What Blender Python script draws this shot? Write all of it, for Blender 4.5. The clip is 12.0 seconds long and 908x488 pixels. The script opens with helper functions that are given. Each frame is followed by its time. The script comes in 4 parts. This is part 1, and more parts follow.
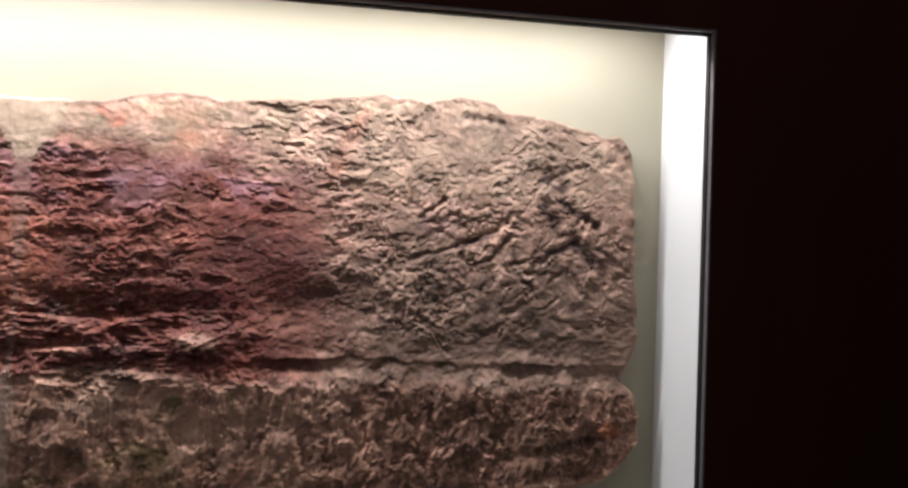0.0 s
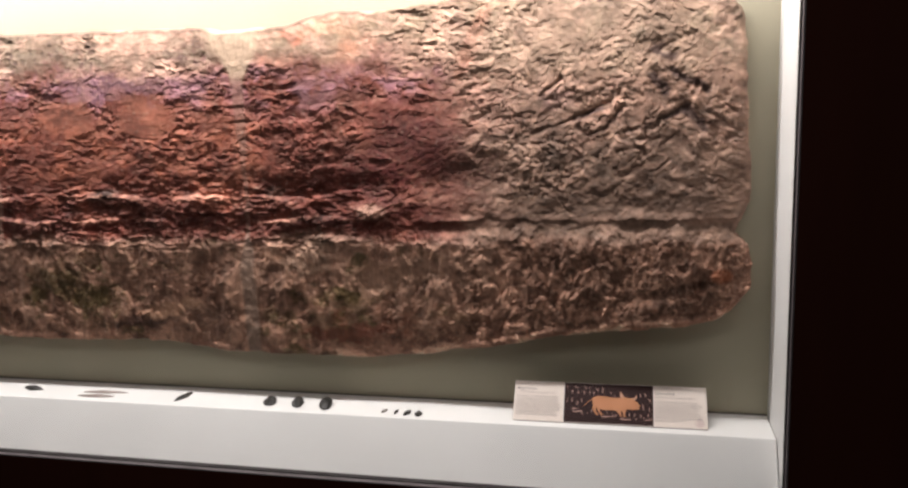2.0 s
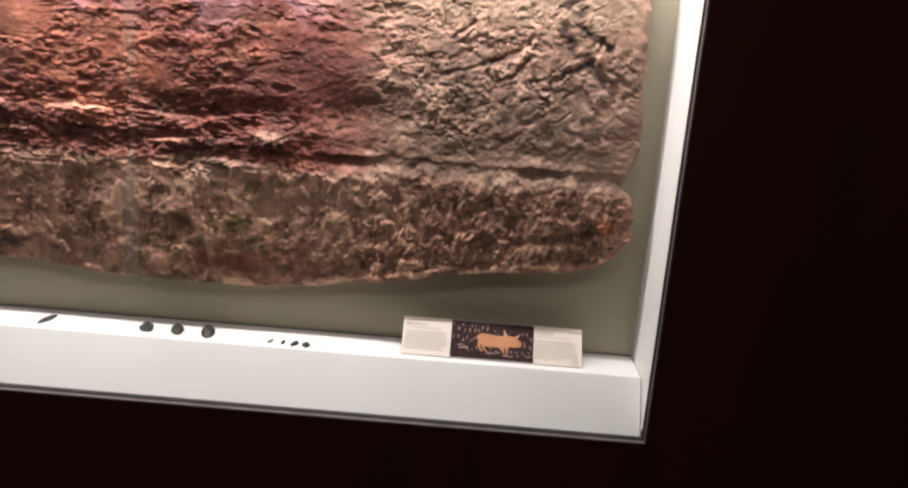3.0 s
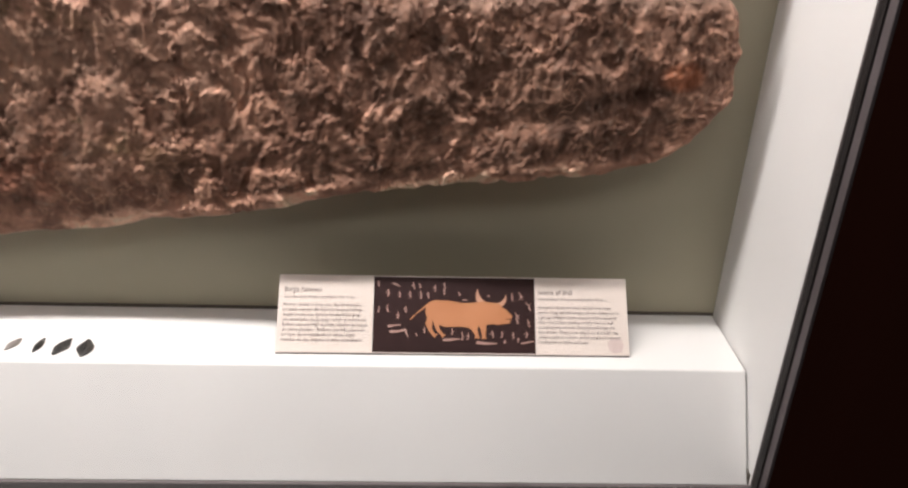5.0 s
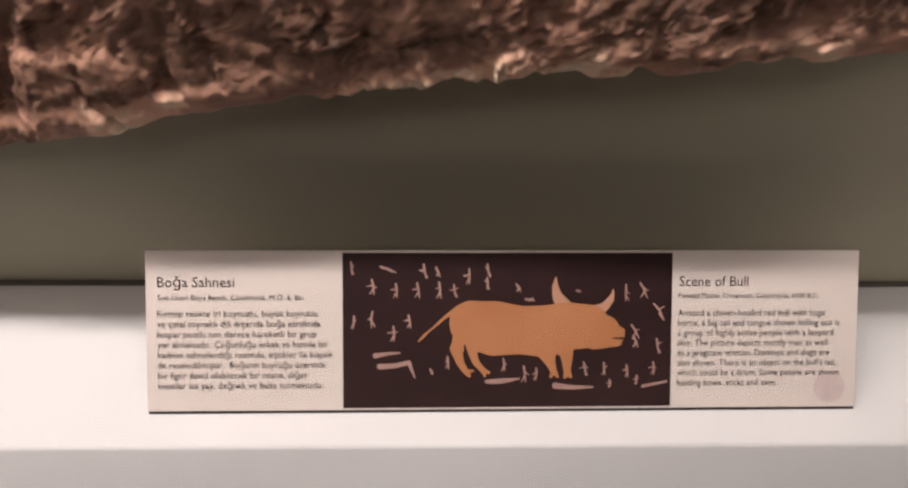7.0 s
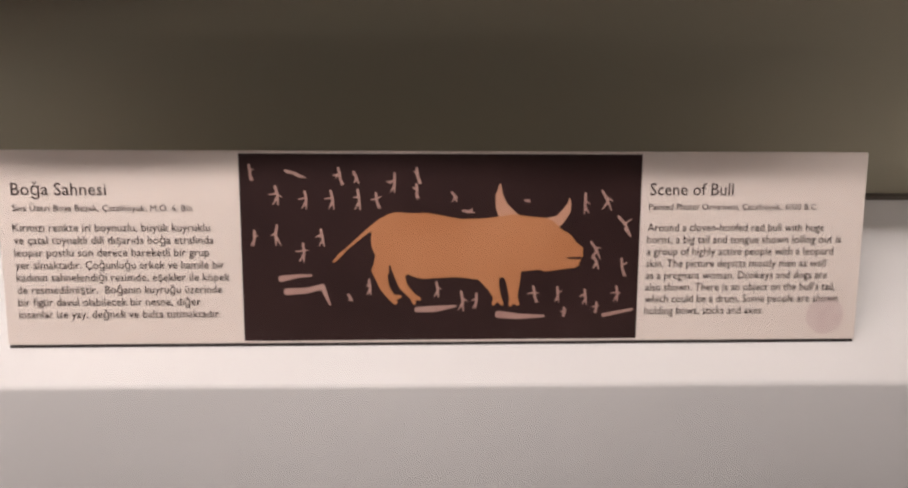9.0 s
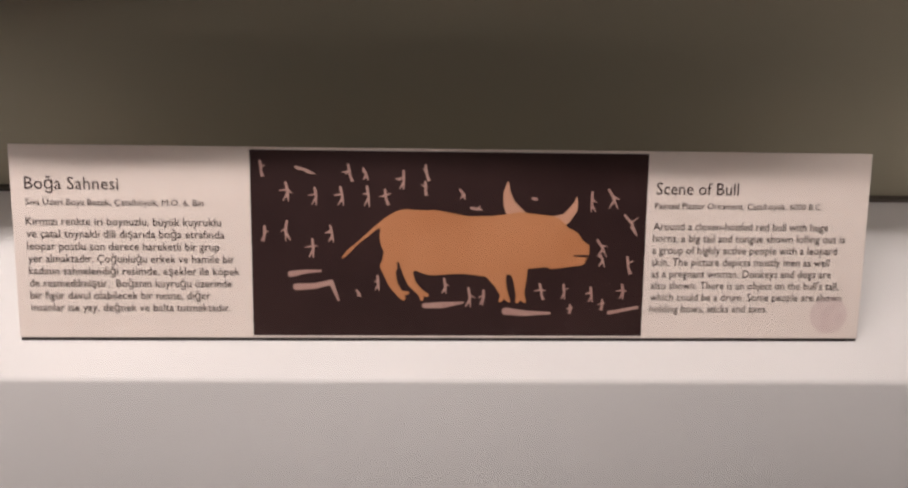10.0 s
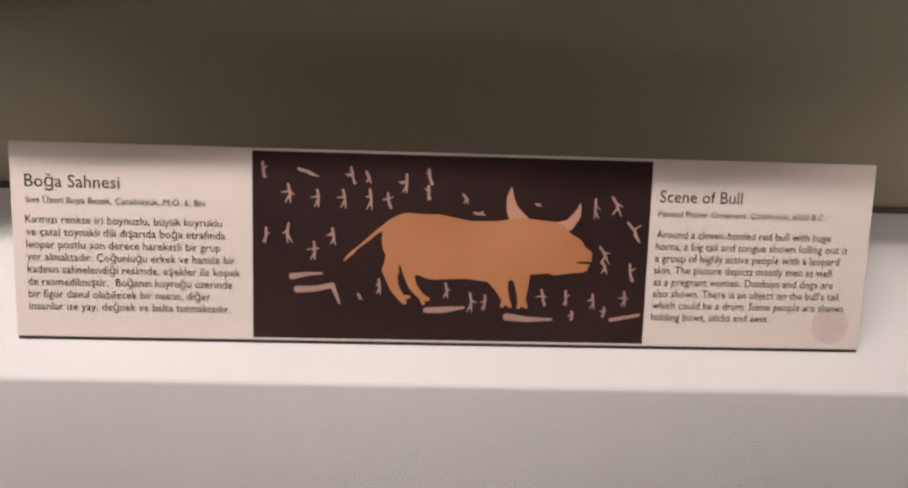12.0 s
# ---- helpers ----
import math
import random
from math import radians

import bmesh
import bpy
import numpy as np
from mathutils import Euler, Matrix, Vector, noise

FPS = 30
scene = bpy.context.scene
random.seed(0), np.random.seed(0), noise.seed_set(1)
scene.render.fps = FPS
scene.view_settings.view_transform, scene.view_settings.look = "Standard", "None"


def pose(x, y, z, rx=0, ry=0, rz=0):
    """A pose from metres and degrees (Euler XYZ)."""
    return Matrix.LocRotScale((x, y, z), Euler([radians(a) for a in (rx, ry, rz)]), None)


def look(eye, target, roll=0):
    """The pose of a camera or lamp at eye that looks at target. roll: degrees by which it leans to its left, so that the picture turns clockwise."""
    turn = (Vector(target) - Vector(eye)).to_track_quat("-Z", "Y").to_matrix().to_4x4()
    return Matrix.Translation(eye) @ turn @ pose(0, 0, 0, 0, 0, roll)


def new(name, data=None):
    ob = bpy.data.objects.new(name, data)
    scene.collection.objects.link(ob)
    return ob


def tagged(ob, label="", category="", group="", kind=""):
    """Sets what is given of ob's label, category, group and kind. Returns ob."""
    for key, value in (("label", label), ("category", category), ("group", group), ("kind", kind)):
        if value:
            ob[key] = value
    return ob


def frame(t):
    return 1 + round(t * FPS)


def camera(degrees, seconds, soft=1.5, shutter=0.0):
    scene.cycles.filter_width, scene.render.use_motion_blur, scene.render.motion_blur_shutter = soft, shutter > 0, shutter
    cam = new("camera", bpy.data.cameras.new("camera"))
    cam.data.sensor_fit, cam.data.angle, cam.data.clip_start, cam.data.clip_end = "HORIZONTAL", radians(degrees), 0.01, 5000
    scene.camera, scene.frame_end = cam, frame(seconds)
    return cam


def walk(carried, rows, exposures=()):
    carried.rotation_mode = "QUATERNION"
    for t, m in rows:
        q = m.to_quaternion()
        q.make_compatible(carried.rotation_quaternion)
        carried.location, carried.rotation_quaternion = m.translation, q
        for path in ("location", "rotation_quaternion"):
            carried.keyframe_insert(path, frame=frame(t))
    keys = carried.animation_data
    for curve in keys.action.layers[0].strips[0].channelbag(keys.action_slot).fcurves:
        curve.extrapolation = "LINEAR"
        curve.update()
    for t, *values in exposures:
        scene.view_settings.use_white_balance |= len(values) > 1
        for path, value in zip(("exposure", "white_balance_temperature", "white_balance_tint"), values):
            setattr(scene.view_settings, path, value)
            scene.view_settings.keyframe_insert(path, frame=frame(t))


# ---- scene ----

# ---- the camera and its walk ----
cam = camera(61.06, 12.0, soft=2.4)
PATH = [
    (0, (-0.2566, -1.3829, 1.4021), (-0.1326, -0.3916, 1.4469), 2.45),
    (0.5, (-0.2702, -1.4391, 1.4334), (-0.2475, -0.4394, 1.4253), 0.20),
    (1, (-0.0461, -1.4656, 1.4887), (-0.2085, -0.4881, 1.3542), -0.61),
    (1.5, (0.0323, -1.5262, 1.4845), (-0.1670, -0.5607, 1.3168), -2.79),
    (2, (0.0556, -1.6201, 1.4921), (-0.1722, -0.6616, 1.3207), -2.20),
    (2.5, (-0.0191, -1.6950, 1.4868), (-0.2196, -0.7314, 1.3100), 1.20),
    (3, (-0.0675, -1.6630, 1.4862), (-0.0893, -0.6929, 1.2442), 4.22),
    (3.2, (-0.0429, -1.5724, 1.4376), (-0.0022, -0.6029, 1.1958), 5.28),
    (4.8, (-0.0413, -0.8516, 1.3399), (0.0047, 0.0708, 0.9565), 2.62),
    (5, (-0.0309, -0.7575, 1.3201), (0.0008, 0.1393, 0.8789), 1.93),
    (5.5, (-0.0158, -0.5384, 1.2651), (-0.0295, 0.3125, 0.7399), 0.51),
    (6, (-0.0219, -0.3869, 1.2292), (-0.0326, 0.3618, 0.5664), 0.82),
    (6.5, (-0.0627, -0.3069, 1.2073), (-0.0036, 0.4304, 0.5343), 2.95),
    (7, (-0.0464, -0.2510, 1.1927), (-0.0141, 0.4551, 0.4853), 2.04),
    (7.2, (-0.0433, -0.2188, 1.1729), (-0.0162, 0.4662, 0.4449), 1.17),
    (7.5, (-0.0245, -0.1999, 1.1259), (0.0023, 0.4602, 0.3752), 1.77),
    (9.5, (-0.0089, -0.2086, 1.1276), (0.0325, 0.4296, 0.3588), 2.91),
    (10, (-0.0128, -0.2108, 1.1279), (0.0266, 0.4313, 0.3624), 3.27),
    (10.5, (-0.0138, -0.2122, 1.1252), (0.0269, 0.4340, 0.3631), 4.11),
    (11, (-0.0139, -0.2107, 1.1257), (0.0315, 0.4357, 0.3640), 4.26),
    (11.5, (-0.0152, -0.2104, 1.1249), (0.0344, 0.4359, 0.3634), 4.65),
    (12, (-0.0163, -0.2086, 1.1274), (0.0294, 0.4352, 0.3635), 4.62),
]
walk(cam, [(t, look(eye, target, roll)) for t, eye, target, roll in PATH],
     exposures=[(0, -0.06, 5950, 9), (1, 0.08, 6250, 10), (2.5, 0.26, 6500, 11), (3.2, 0.55, 6500, 11), (5, 0.62, 6500, 12), (5.5, 0.42, 6560, 14), (6.5, 0.16, 6700, 17), (7.5, 0.2, 6720, 17), (9.5, 0.07, 6780, 18), (12, 0.07, 6780, 18)])

# ---- plan, in metres ----
RIGHT, LEFT = 0.344, -2.45        # inner faces of the case's side walls
BACK, FRONT = 0.103, -0.090       # back wall, and the plane of the glass
SHELF, SHELF_FRONT = 0.80, -0.022
OPEN_LOW, OPEN_HIGH = 0.688, 1.852
LEDGE_FOOT, JOINT = -0.0885, 0.0022   # foot of the ledge's sloping front, gap at its end
FACE = 0.060                      # mean front of the plaster

# ---- world and lights ----
world = bpy.data.worlds.new("world")
scene.world = world
world.use_nodes = True
world.node_tree.nodes["Background"].inputs["Color"].default_value = (1.0, 0.75, 0.55, 1)
world.node_tree.nodes["Background"].inputs["Strength"].default_value = 0.004


def strip_lamp(name, place, target, size_x, size_y, watts, color):
    data = bpy.data.lights.new(name, "AREA")
    data.shape, data.size, data.size_y, data.energy, data.color = "RECTANGLE", size_x, size_y, watts, color
    ob = new(name, data)
    ob.matrix_world = look(place, target)
    return ob


MID = (LEFT + RIGHT) / 2
CASE_TOP = 1.96
LAMP_Y = -0.052
LAMP_END = 0.26
LAMP_MID, LAMP_LONG = (LEFT + 0.03 + LAMP_END) / 2, LAMP_END - LEFT - 0.03
strip_lamp("case_lamp", (LAMP_MID, LAMP_Y, CASE_TOP - 0.026), (LAMP_MID, LAMP_Y + 0.012, 0.8), LAMP_LONG, 0.014, 26, (1.0, 0.94, 0.925))
# wash of the museum room's ceiling lights over the case front
strip_lamp("room_lamp", (-0.8, -1.7, 2.94), (-0.8, -0.1, 0.7), 2.8, 0.8, 17, (1.0, 0.935, 0.925))


# ---- materials ----
def links(m):
    return m.node_tree.nodes, m.node_tree.links


def surface(name, low, high, scale=8.0, rough=0.6, bump=0.05, bump_scale=300.0, rough_var=0.08, stretch=(1, 1, 1), metal=0.0, spots=None):
    """Paint, board or stone: two-scale colour variation, roughness variation and fine relief."""
    m = bpy.data.materials.new(name)
    m.use_nodes = True
    n, l = links(m)
    b = n["Principled BSDF"]
    co = n.new("ShaderNodeTexCoord")
    mp = n.new("ShaderNodeMapping")
    mp.inputs["Scale"].default_value = stretch
    l.new(co.outputs["Object"], mp.inputs["Vector"])
    big, fine = n.new("ShaderNodeTexNoise"), n.new("ShaderNodeTexNoise")
    big.inputs["Scale"].default_value, big.inputs["Detail"].default_value = scale, 6
    fine.inputs["Scale"].default_value, fine.inputs["Detail"].default_value = bump_scale, 3
    for t in (big, fine):
        l.new(mp.outputs["Vector"], t.inputs["Vector"])
    ramp = n.new("ShaderNodeValToRGB")
    ramp.color_ramp.elements[0].position, ramp.color_ramp.elements[1].position = 0.3, 0.7
    ramp.color_ramp.elements[0].color, ramp.color_ramp.elements[1].color = (*low, 1), (*high, 1)
    mix = n.new("ShaderNodeMix")
    mix.data_type, mix.blend_type = "RGBA", "OVERLAY"
    mix.inputs[0].default_value = 0.12
    l.new(big.outputs["Fac"], ramp.inputs["Fac"])
    l.new(ramp.outputs["Color"], mix.inputs[6])
    l.new(fine.outputs["Fac"], mix.inputs[7])
    l.new(mix.outputs[2], b.inputs["Base Color"])
    r = n.new("ShaderNodeMapRange")
    r.inputs["To Min"].default_value, r.inputs["To Max"].default_value = rough - rough_var, rough + rough_var
    l.new(big.outputs["Fac"], r.inputs["Value"])
    l.new(r.outputs["Result"], b.inputs["Roughness"])
    bp = n.new("ShaderNodeBump")
    bp.inputs["Strength"].default_value, bp.inputs["Distance"].default_value = bump, 0.002
    l.new(fine.outputs["Fac"], bp.inputs["Height"])
    l.new(bp.outputs["Normal"], b.inputs["Normal"])
    b.inputs["Metallic"].default_value = metal
    return m


white_paint = surface("white_paint", (0.74, 0.73, 0.715), (0.80, 0.79, 0.775), 5, 0.55, 0.04, 400)
wall_paint = surface("wall_paint", (0.355, 0.324, 0.238), (0.388, 0.355, 0.262), 3, 0.75, 0.06, 350)
dark_panel = surface("dark_panel", (0.034, 0.0085, 0.0042), (0.050, 0.013, 0.0068), 2, 0.85, 0.05, 200, stretch=(3, 3, 0.4))
dark_panel.node_tree.nodes["Principled BSDF"].inputs["Specular IOR Level"].default_value = 0.12
room_paint = surface("room_paint", (0.05, 0.035, 0.028), (0.07, 0.05, 0.04), 2, 0.8, 0.05, 80)
floor_stone = surface("floor_stone", (0.06, 0.045, 0.035), (0.10, 0.075, 0.06), 4, 0.35, 0.05, 60)
metal_trim = surface("metal_trim", (0.10, 0.085, 0.085), (0.15, 0.13, 0.13), 20, 0.6, 0.03, 500, metal=0.3)
rubber = surface("rubber", (0.008, 0.006, 0.005), (0.016, 0.012, 0.011), 30, 0.7, 0.03, 500)
gap_shade = surface("gap_shade", (0.085, 0.07, 0.055), (0.12, 0.10, 0.08), 30, 0.7, 0.03, 500)
card = surface("card", (0.74, 0.645, 0.58), (0.79, 0.695, 0.63), 12, 0.6, 0.01, 250)
card_edge = surface("card_edge", (0.75, 0.70, 0.64), (0.8, 0.76, 0.7), 30, 0.8, 0.05, 900)
print_dark = surface("print_dark", (0.024, 0.010, 0.0095), (0.034, 0.015, 0.014), 25, 0.6, 0.02, 900)
print_dark.node_tree.nodes["Principled BSDF"].inputs["Specular IOR Level"].default_value = 0.15
print_orange = surface("print_orange", (0.44, 0.165, 0.06), (0.54, 0.23, 0.10), 22, 0.5, 0.02, 900)
print_rose = surface("print_rose", (0.45, 0.21, 0.13), (0.55, 0.29, 0.19), 40, 0.5, 0.02, 900)
print_pink = surface("print_pink", (0.36, 0.20, 0.17), (0.46, 0.28, 0.23), 90, 0.5, 0.02, 900)
ink = surface("ink", (0.05, 0.032, 0.03), (0.07, 0.046, 0.042), 60, 0.6, 0.0, 900)
stamp_ink = surface("stamp_ink", (0.61, 0.48, 0.45), (0.70, 0.58, 0.54), 200, 0.6, 0.0, 900)
obsidian = surface("obsidian", (0.012, 0.011, 0.010), (0.05, 0.045, 0.04), 60, 0.5, 0.3, 180)
grey_flint = surface("grey_flint", (0.15, 0.13, 0.12), (0.30, 0.27, 0.24), 60, 0.45, 0.3, 180)
pale_bone = surface("pale_bone", (0.22, 0.175, 0.155), (0.34, 0.28, 0.25), 50, 0.55, 0.25, 180)


def glass_material():
    m = bpy.data.materials.new("clear_glass")
    m.use_nodes = True
    n, l = links(m)
    n.remove(n["Principled BSDF"])
    clear, gloss, mix, fr, pw = (n.new("ShaderNode" + k) for k in ("BsdfTransparent", "BsdfGlossy", "MixShader", "LayerWeight", "Math"))
    clear.inputs["Color"].default_value = (0.97, 0.98, 0.97, 1)
    gloss.inputs["Roughness"].default_value = 0.02
    fr.inputs["Blend"].default_value = 0.5
    pw.operation, pw.inputs[1].default_value = "POWER", 4.0
    scale = n.new("ShaderNodeMapRange")
    scale.inputs["To Min"].default_value, scale.inputs["To Max"].default_value = 0.02, 0.7
    l.new(fr.outputs["Facing"], pw.inputs[0])
    l.new(pw.outputs["Value"], scale.inputs["Value"])
    l.new(scale.outputs["Result"], mix.inputs["Fac"])
    l.new(clear.outputs["BSDF"], mix.inputs[1])
    l.new(gloss.outputs["BSDF"], mix.inputs[2])
    l.new(mix.outputs["Shader"], n["Material Output"].inputs["Surface"])
    return m


def plaster_material():
    """Old painted mud plaster: the pigments lie in the 'pigment' colours; grit, flecks and fine relief on top."""
    m = bpy.data.materials.new("painted_plaster")
    m.use_nodes = True
    n, l = links(m)
    b = n["Principled BSDF"]
    co, at = n.new("ShaderNodeTexCoord"), n.new("ShaderNodeAttribute")
    at.attribute_name = "pigment"
    grit, patch, fleck = (n.new("ShaderNodeTexNoise") for _ in range(3))
    for t, s, d in ((grit, 260, 5), (patch, 38, 6), (fleck, 120, 4)):
        t.inputs["Scale"].default_value, t.inputs["Detail"].default_value = s, d
        l.new(co.outputs["Object"], t.inputs["Vector"])
    patch.inputs["Roughness"].default_value = 0.7
    one, two = n.new("ShaderNodeMix"), n.new("ShaderNodeMix")
    for t, f in ((one, 0.4), (two, 0.25)):
        t.data_type, t.blend_type = "RGBA", "OVERLAY"
        t.inputs[0].default_value = f
    l.new(at.outputs["Color"], one.inputs[6])
    l.new(patch.outputs["Fac"], one.inputs[7])
    l.new(one.outputs[2], two.inputs[6])
    l.new(grit.outputs["Fac"], two.inputs[7])
    pale = n.new("ShaderNodeMix")
    pale.data_type = "RGBA"
    pick = n.new("ShaderNodeMapRange")
    pick.inputs["From Min"].default_value, pick.inputs["From Max"].default_value = 0.60, 0.72
    pick.inputs["To Max"].default_value = 0.4
    l.new(fleck.outputs["Fac"], pick.inputs["Value"])
    l.new(pick.outputs["Result"], pale.inputs[0])
    l.new(two.outputs[2], pale.inputs[6])
    pale.inputs[7].default_value = (0.46, 0.34, 0.26, 1)
    l.new(pale.outputs[2], b.inputs["Base Color"])
    b.inputs["Roughness"].default_value = 0.78
    bp, bp2 = n.new("ShaderNodeBump"), n.new("ShaderNodeBump")
    bp.inputs["Strength"].default_value, bp.inputs["Distance"].default_value = 0.3, 0.0018
    bp2.inputs["Strength"].default_value, bp2.inputs["Distance"].default_value = 0.25, 0.004
    l.new(grit.outputs["Fac"], bp.inputs["Height"])
    l.new(fleck.outputs["Fac"], bp2.inputs["Height"])
    cells, bp3, bend = n.new("ShaderNodeTexVoronoi"), n.new("ShaderNodeBump"), n.new("ShaderNodeVectorMath")
    cells.feature, bend.operation = "DISTANCE_TO_EDGE", "MULTIPLY_ADD"
    cells.inputs["Scale"].default_value = 75
    bend.inputs[1].default_value = (0.006, 0.006, 0.006)
    l.new(patch.outputs["Color"], bend.inputs[0])
    l.new(co.outputs["Object"], bend.inputs[2])
    l.new(bend.outputs["Vector"], cells.inputs["Vector"])
    edge = n.new("ShaderNodeMapRange")
    edge.inputs["From Max"].default_value = 0.12
    l.new(cells.outputs["Distance"], edge.inputs["Value"])
    bp3.inputs["Strength"].default_value, bp3.inputs["Distance"].default_value = 0.12, 0.0025
    l.new(edge.outputs["Result"], bp3.inputs["Height"])
    l.new(bp3.outputs["Normal"], bp2.inputs["Normal"])
    l.new(bp2.outputs["Normal"], bp.inputs["Normal"])
    l.new(bp.outputs["Normal"], b.inputs["Normal"])
    return m


clear_glass = glass_material()
painted_plaster = plaster_material()


# ---- mesh helpers ----
def box(bm, x0, x1, y0, y1, z0, z1, bevel=0.0):
    m = Matrix.LocRotScale(((x0 + x1) / 2, (y0 + y1) / 2, (z0 + z1) / 2), None, (x1 - x0, y1 - y0, z1 - z0))
    vs = bmesh.ops.create_cube(bm, size=1, matrix=m)["verts"]
    if bevel:
        es = list({e for v in vs for e in v.link_edges})
        bmesh.ops.bevel(bm, geom=es, offset=bevel, segments=2, profile=0.5, affect="EDGES")
    return bm


def part(name, bm, mat, parent=None, label=""):
    me = bm
    if isinstance(bm, bmesh.types.BMesh):
        me = bpy.data.meshes.new(name)
        bm.to_mesh(me)
        bm.free()
    if mat and not me.materials:
        me.materials.append(mat)
    ob = new(name, me)
    if parent:
        ob.parent = parent
    return tagged(ob, label)


def slab(name, dims, mat, label="", bevel=0.0, kind="structure", parent=None):
    return tagged(part(name, box(bmesh.new(), *dims, bevel=bevel), mat, parent), label, kind=kind)


def thing(name, label, category, place=(0, 0, 0), group=""):
    ob = new(name)
    ob.empty_display_size = 0.05
    ob.matrix_world = pose(*place)
    return tagged(ob, label, category, group)


# ---- the show case ----
slab("wall_back", (LEFT - 0.03, RIGHT + 0.03, BACK, BACK + 0.03, 0.0, 2.3), wall_paint, "pale grey painted back wall of show case")
slab("wall_right", (RIGHT, RIGHT + 0.03, FRONT, BACK, 0.0, 2.3), white_paint, "white painted side wall of show case")
slab("wall_left", (LEFT - 0.03, LEFT, FRONT, BACK, 0.0, 2.3), white_paint, "white painted side wall of show case")
slab("ceiling", (LEFT, RIGHT, FRONT, BACK, CASE_TOP, CASE_TOP + 0.03), white_paint, "white painted ceiling of show case")
slab("floor", (LEFT, RIGHT, FRONT, BACK, 0.585, 0.615), white_paint, "white painted floor of show case")


def ledge():
    """The display ledge: a level top and a front that slopes out to the foot of the glass, with a rounded nose."""
    bm = bmesh.new()
    side = [(SHELF_FRONT, SHELF), (BACK, SHELF), (BACK, 0.615), (LEDGE_FOOT, 0.615), (LEDGE_FOOT, OPEN_LOW)]
    ring = [bm.verts.new((LEFT, y, z)) for y, z in side]
    bm.faces.new(ring)
    far = bmesh.ops.extrude_face_region(bm, geom=bm.faces[:])["geom"]
    bmesh.ops.translate(bm, verts=[v for v in far if isinstance(v, bmesh.types.BMVert)], vec=(RIGHT - JOINT - LEFT, 0, 0))
    bmesh.ops.recalc_face_normals(bm, faces=bm.faces[:])
    nose = [e for e in bm.edges if all(abs(v.co.y - SHELF_FRONT) < 1e-6 for v in e.verts)]
    end = [e for e in bm.edges if all(abs(v.co.x - RIGHT + JOINT) < 1e-6 and v.co.z > OPEN_LOW - 1e-6 for v in e.verts)]
    bmesh.ops.bevel(bm, geom=list({*nose, *end}), offset=0.0022, segments=3, profile=0.5, affect="EDGES")
    return tagged(part("shelf", bm, white_paint), "white painted display ledge with sloping front", kind="structure")


ledge()

# dark strips added in the ledge's gaps to stand for the shade there
slab("trim", (LEFT, RIGHT - JOINT, BACK - 0.003, BACK - 0.0003, SHELF + 0.0002, SHELF + 0.0032), gap_shade, "thin dark strip standing for shade in the joint behind white display ledge")
slab("trim_end", (RIGHT - JOINT, RIGHT - 0.0002, LEDGE_FOOT + 0.002, BACK - 0.003, 0.615, OPEN_LOW + 0.012), gap_shade, "dark strip standing for shade in the joint at the end of white display ledge")
slab("wall_front_right", (RIGHT + 0.0045, 4.0, FRONT - 0.03, FRONT, 0.0, 3.0), dark_panel, "dark brown matt panelled wall")
slab("wall_front_left", (-5.0, LEFT - 0.0045, FRONT - 0.03, FRONT, 0.0, 3.0), dark_panel, "dark brown matt panelled wall")
slab("wall_front_low", (LEFT - 0.0045, RIGHT + 0.0045, FRONT - 0.03, FRONT, 0.0, OPEN_LOW - 0.0045), dark_panel, "dark brown matt panelled wall")
slab("wall_front_high", (LEFT - 0.0045, RIGHT + 0.0045, FRONT - 0.03, FRONT, OPEN_HIGH + 0.0045, 3.0), dark_panel, "dark brown matt panelled wall")

front = thing("show_case_front", "glazed show case front with thin grey metal frame", "display case", (MID, FRONT, OPEN_LOW))
inv = front.matrix_world.inverted()


def framed(name, dims, mat, bevel=0.0, label=""):
    ob = part(name, box(bmesh.new(), *dims, bevel=bevel), mat, front, label)
    ob.matrix_parent_inverse = inv
    return ob


T0, T1 = FRONT - 0.031, FRONT + 0.001
for x0, x1 in ((RIGHT, RIGHT + 0.004), (LEFT - 0.004, LEFT)):
    framed("frame_bar", (x0, x1, T0, T1, OPEN_LOW - 0.004, OPEN_HIGH + 0.004), metal_trim, 0.0008)
for z0, z1 in ((OPEN_LOW - 0.004, OPEN_LOW), (OPEN_HIGH, OPEN_HIGH + 0.004)):
    framed("frame_bar", (LEFT, RIGHT, T0, T1, z0, z1), metal_trim, 0.0008)
G0, G1 = FRONT - 0.016, FRONT - 0.010
for x0, x1 in ((RIGHT - 0.0025, RIGHT), (LEFT, LEFT + 0.0025)):
    framed("gasket", (x0, x1, G0 - 0.003, G1 + 0.003, OPEN_LOW, OPEN_HIGH), rubber, 0, "black rubber glazing gasket")
for z0, z1 in ((OPEN_LOW, OPEN_LOW + 0.0025), (OPEN_HIGH - 0.0025, OPEN_HIGH)):
    framed("gasket", (LEFT + 0.0025, RIGHT - 0.0025, G0 - 0.003, G1 + 0.003, z0, z1), rubber, 0, "black rubber glazing gasket")
pane = framed("glass_pane", (LEFT + 0.0025, RIGHT - 0.0025, G0, G1, OPEN_LOW + 0.0025, OPEN_HIGH - 0.0025), clear_glass, 0, "clear glass pane")
pane.visible_shadow = False

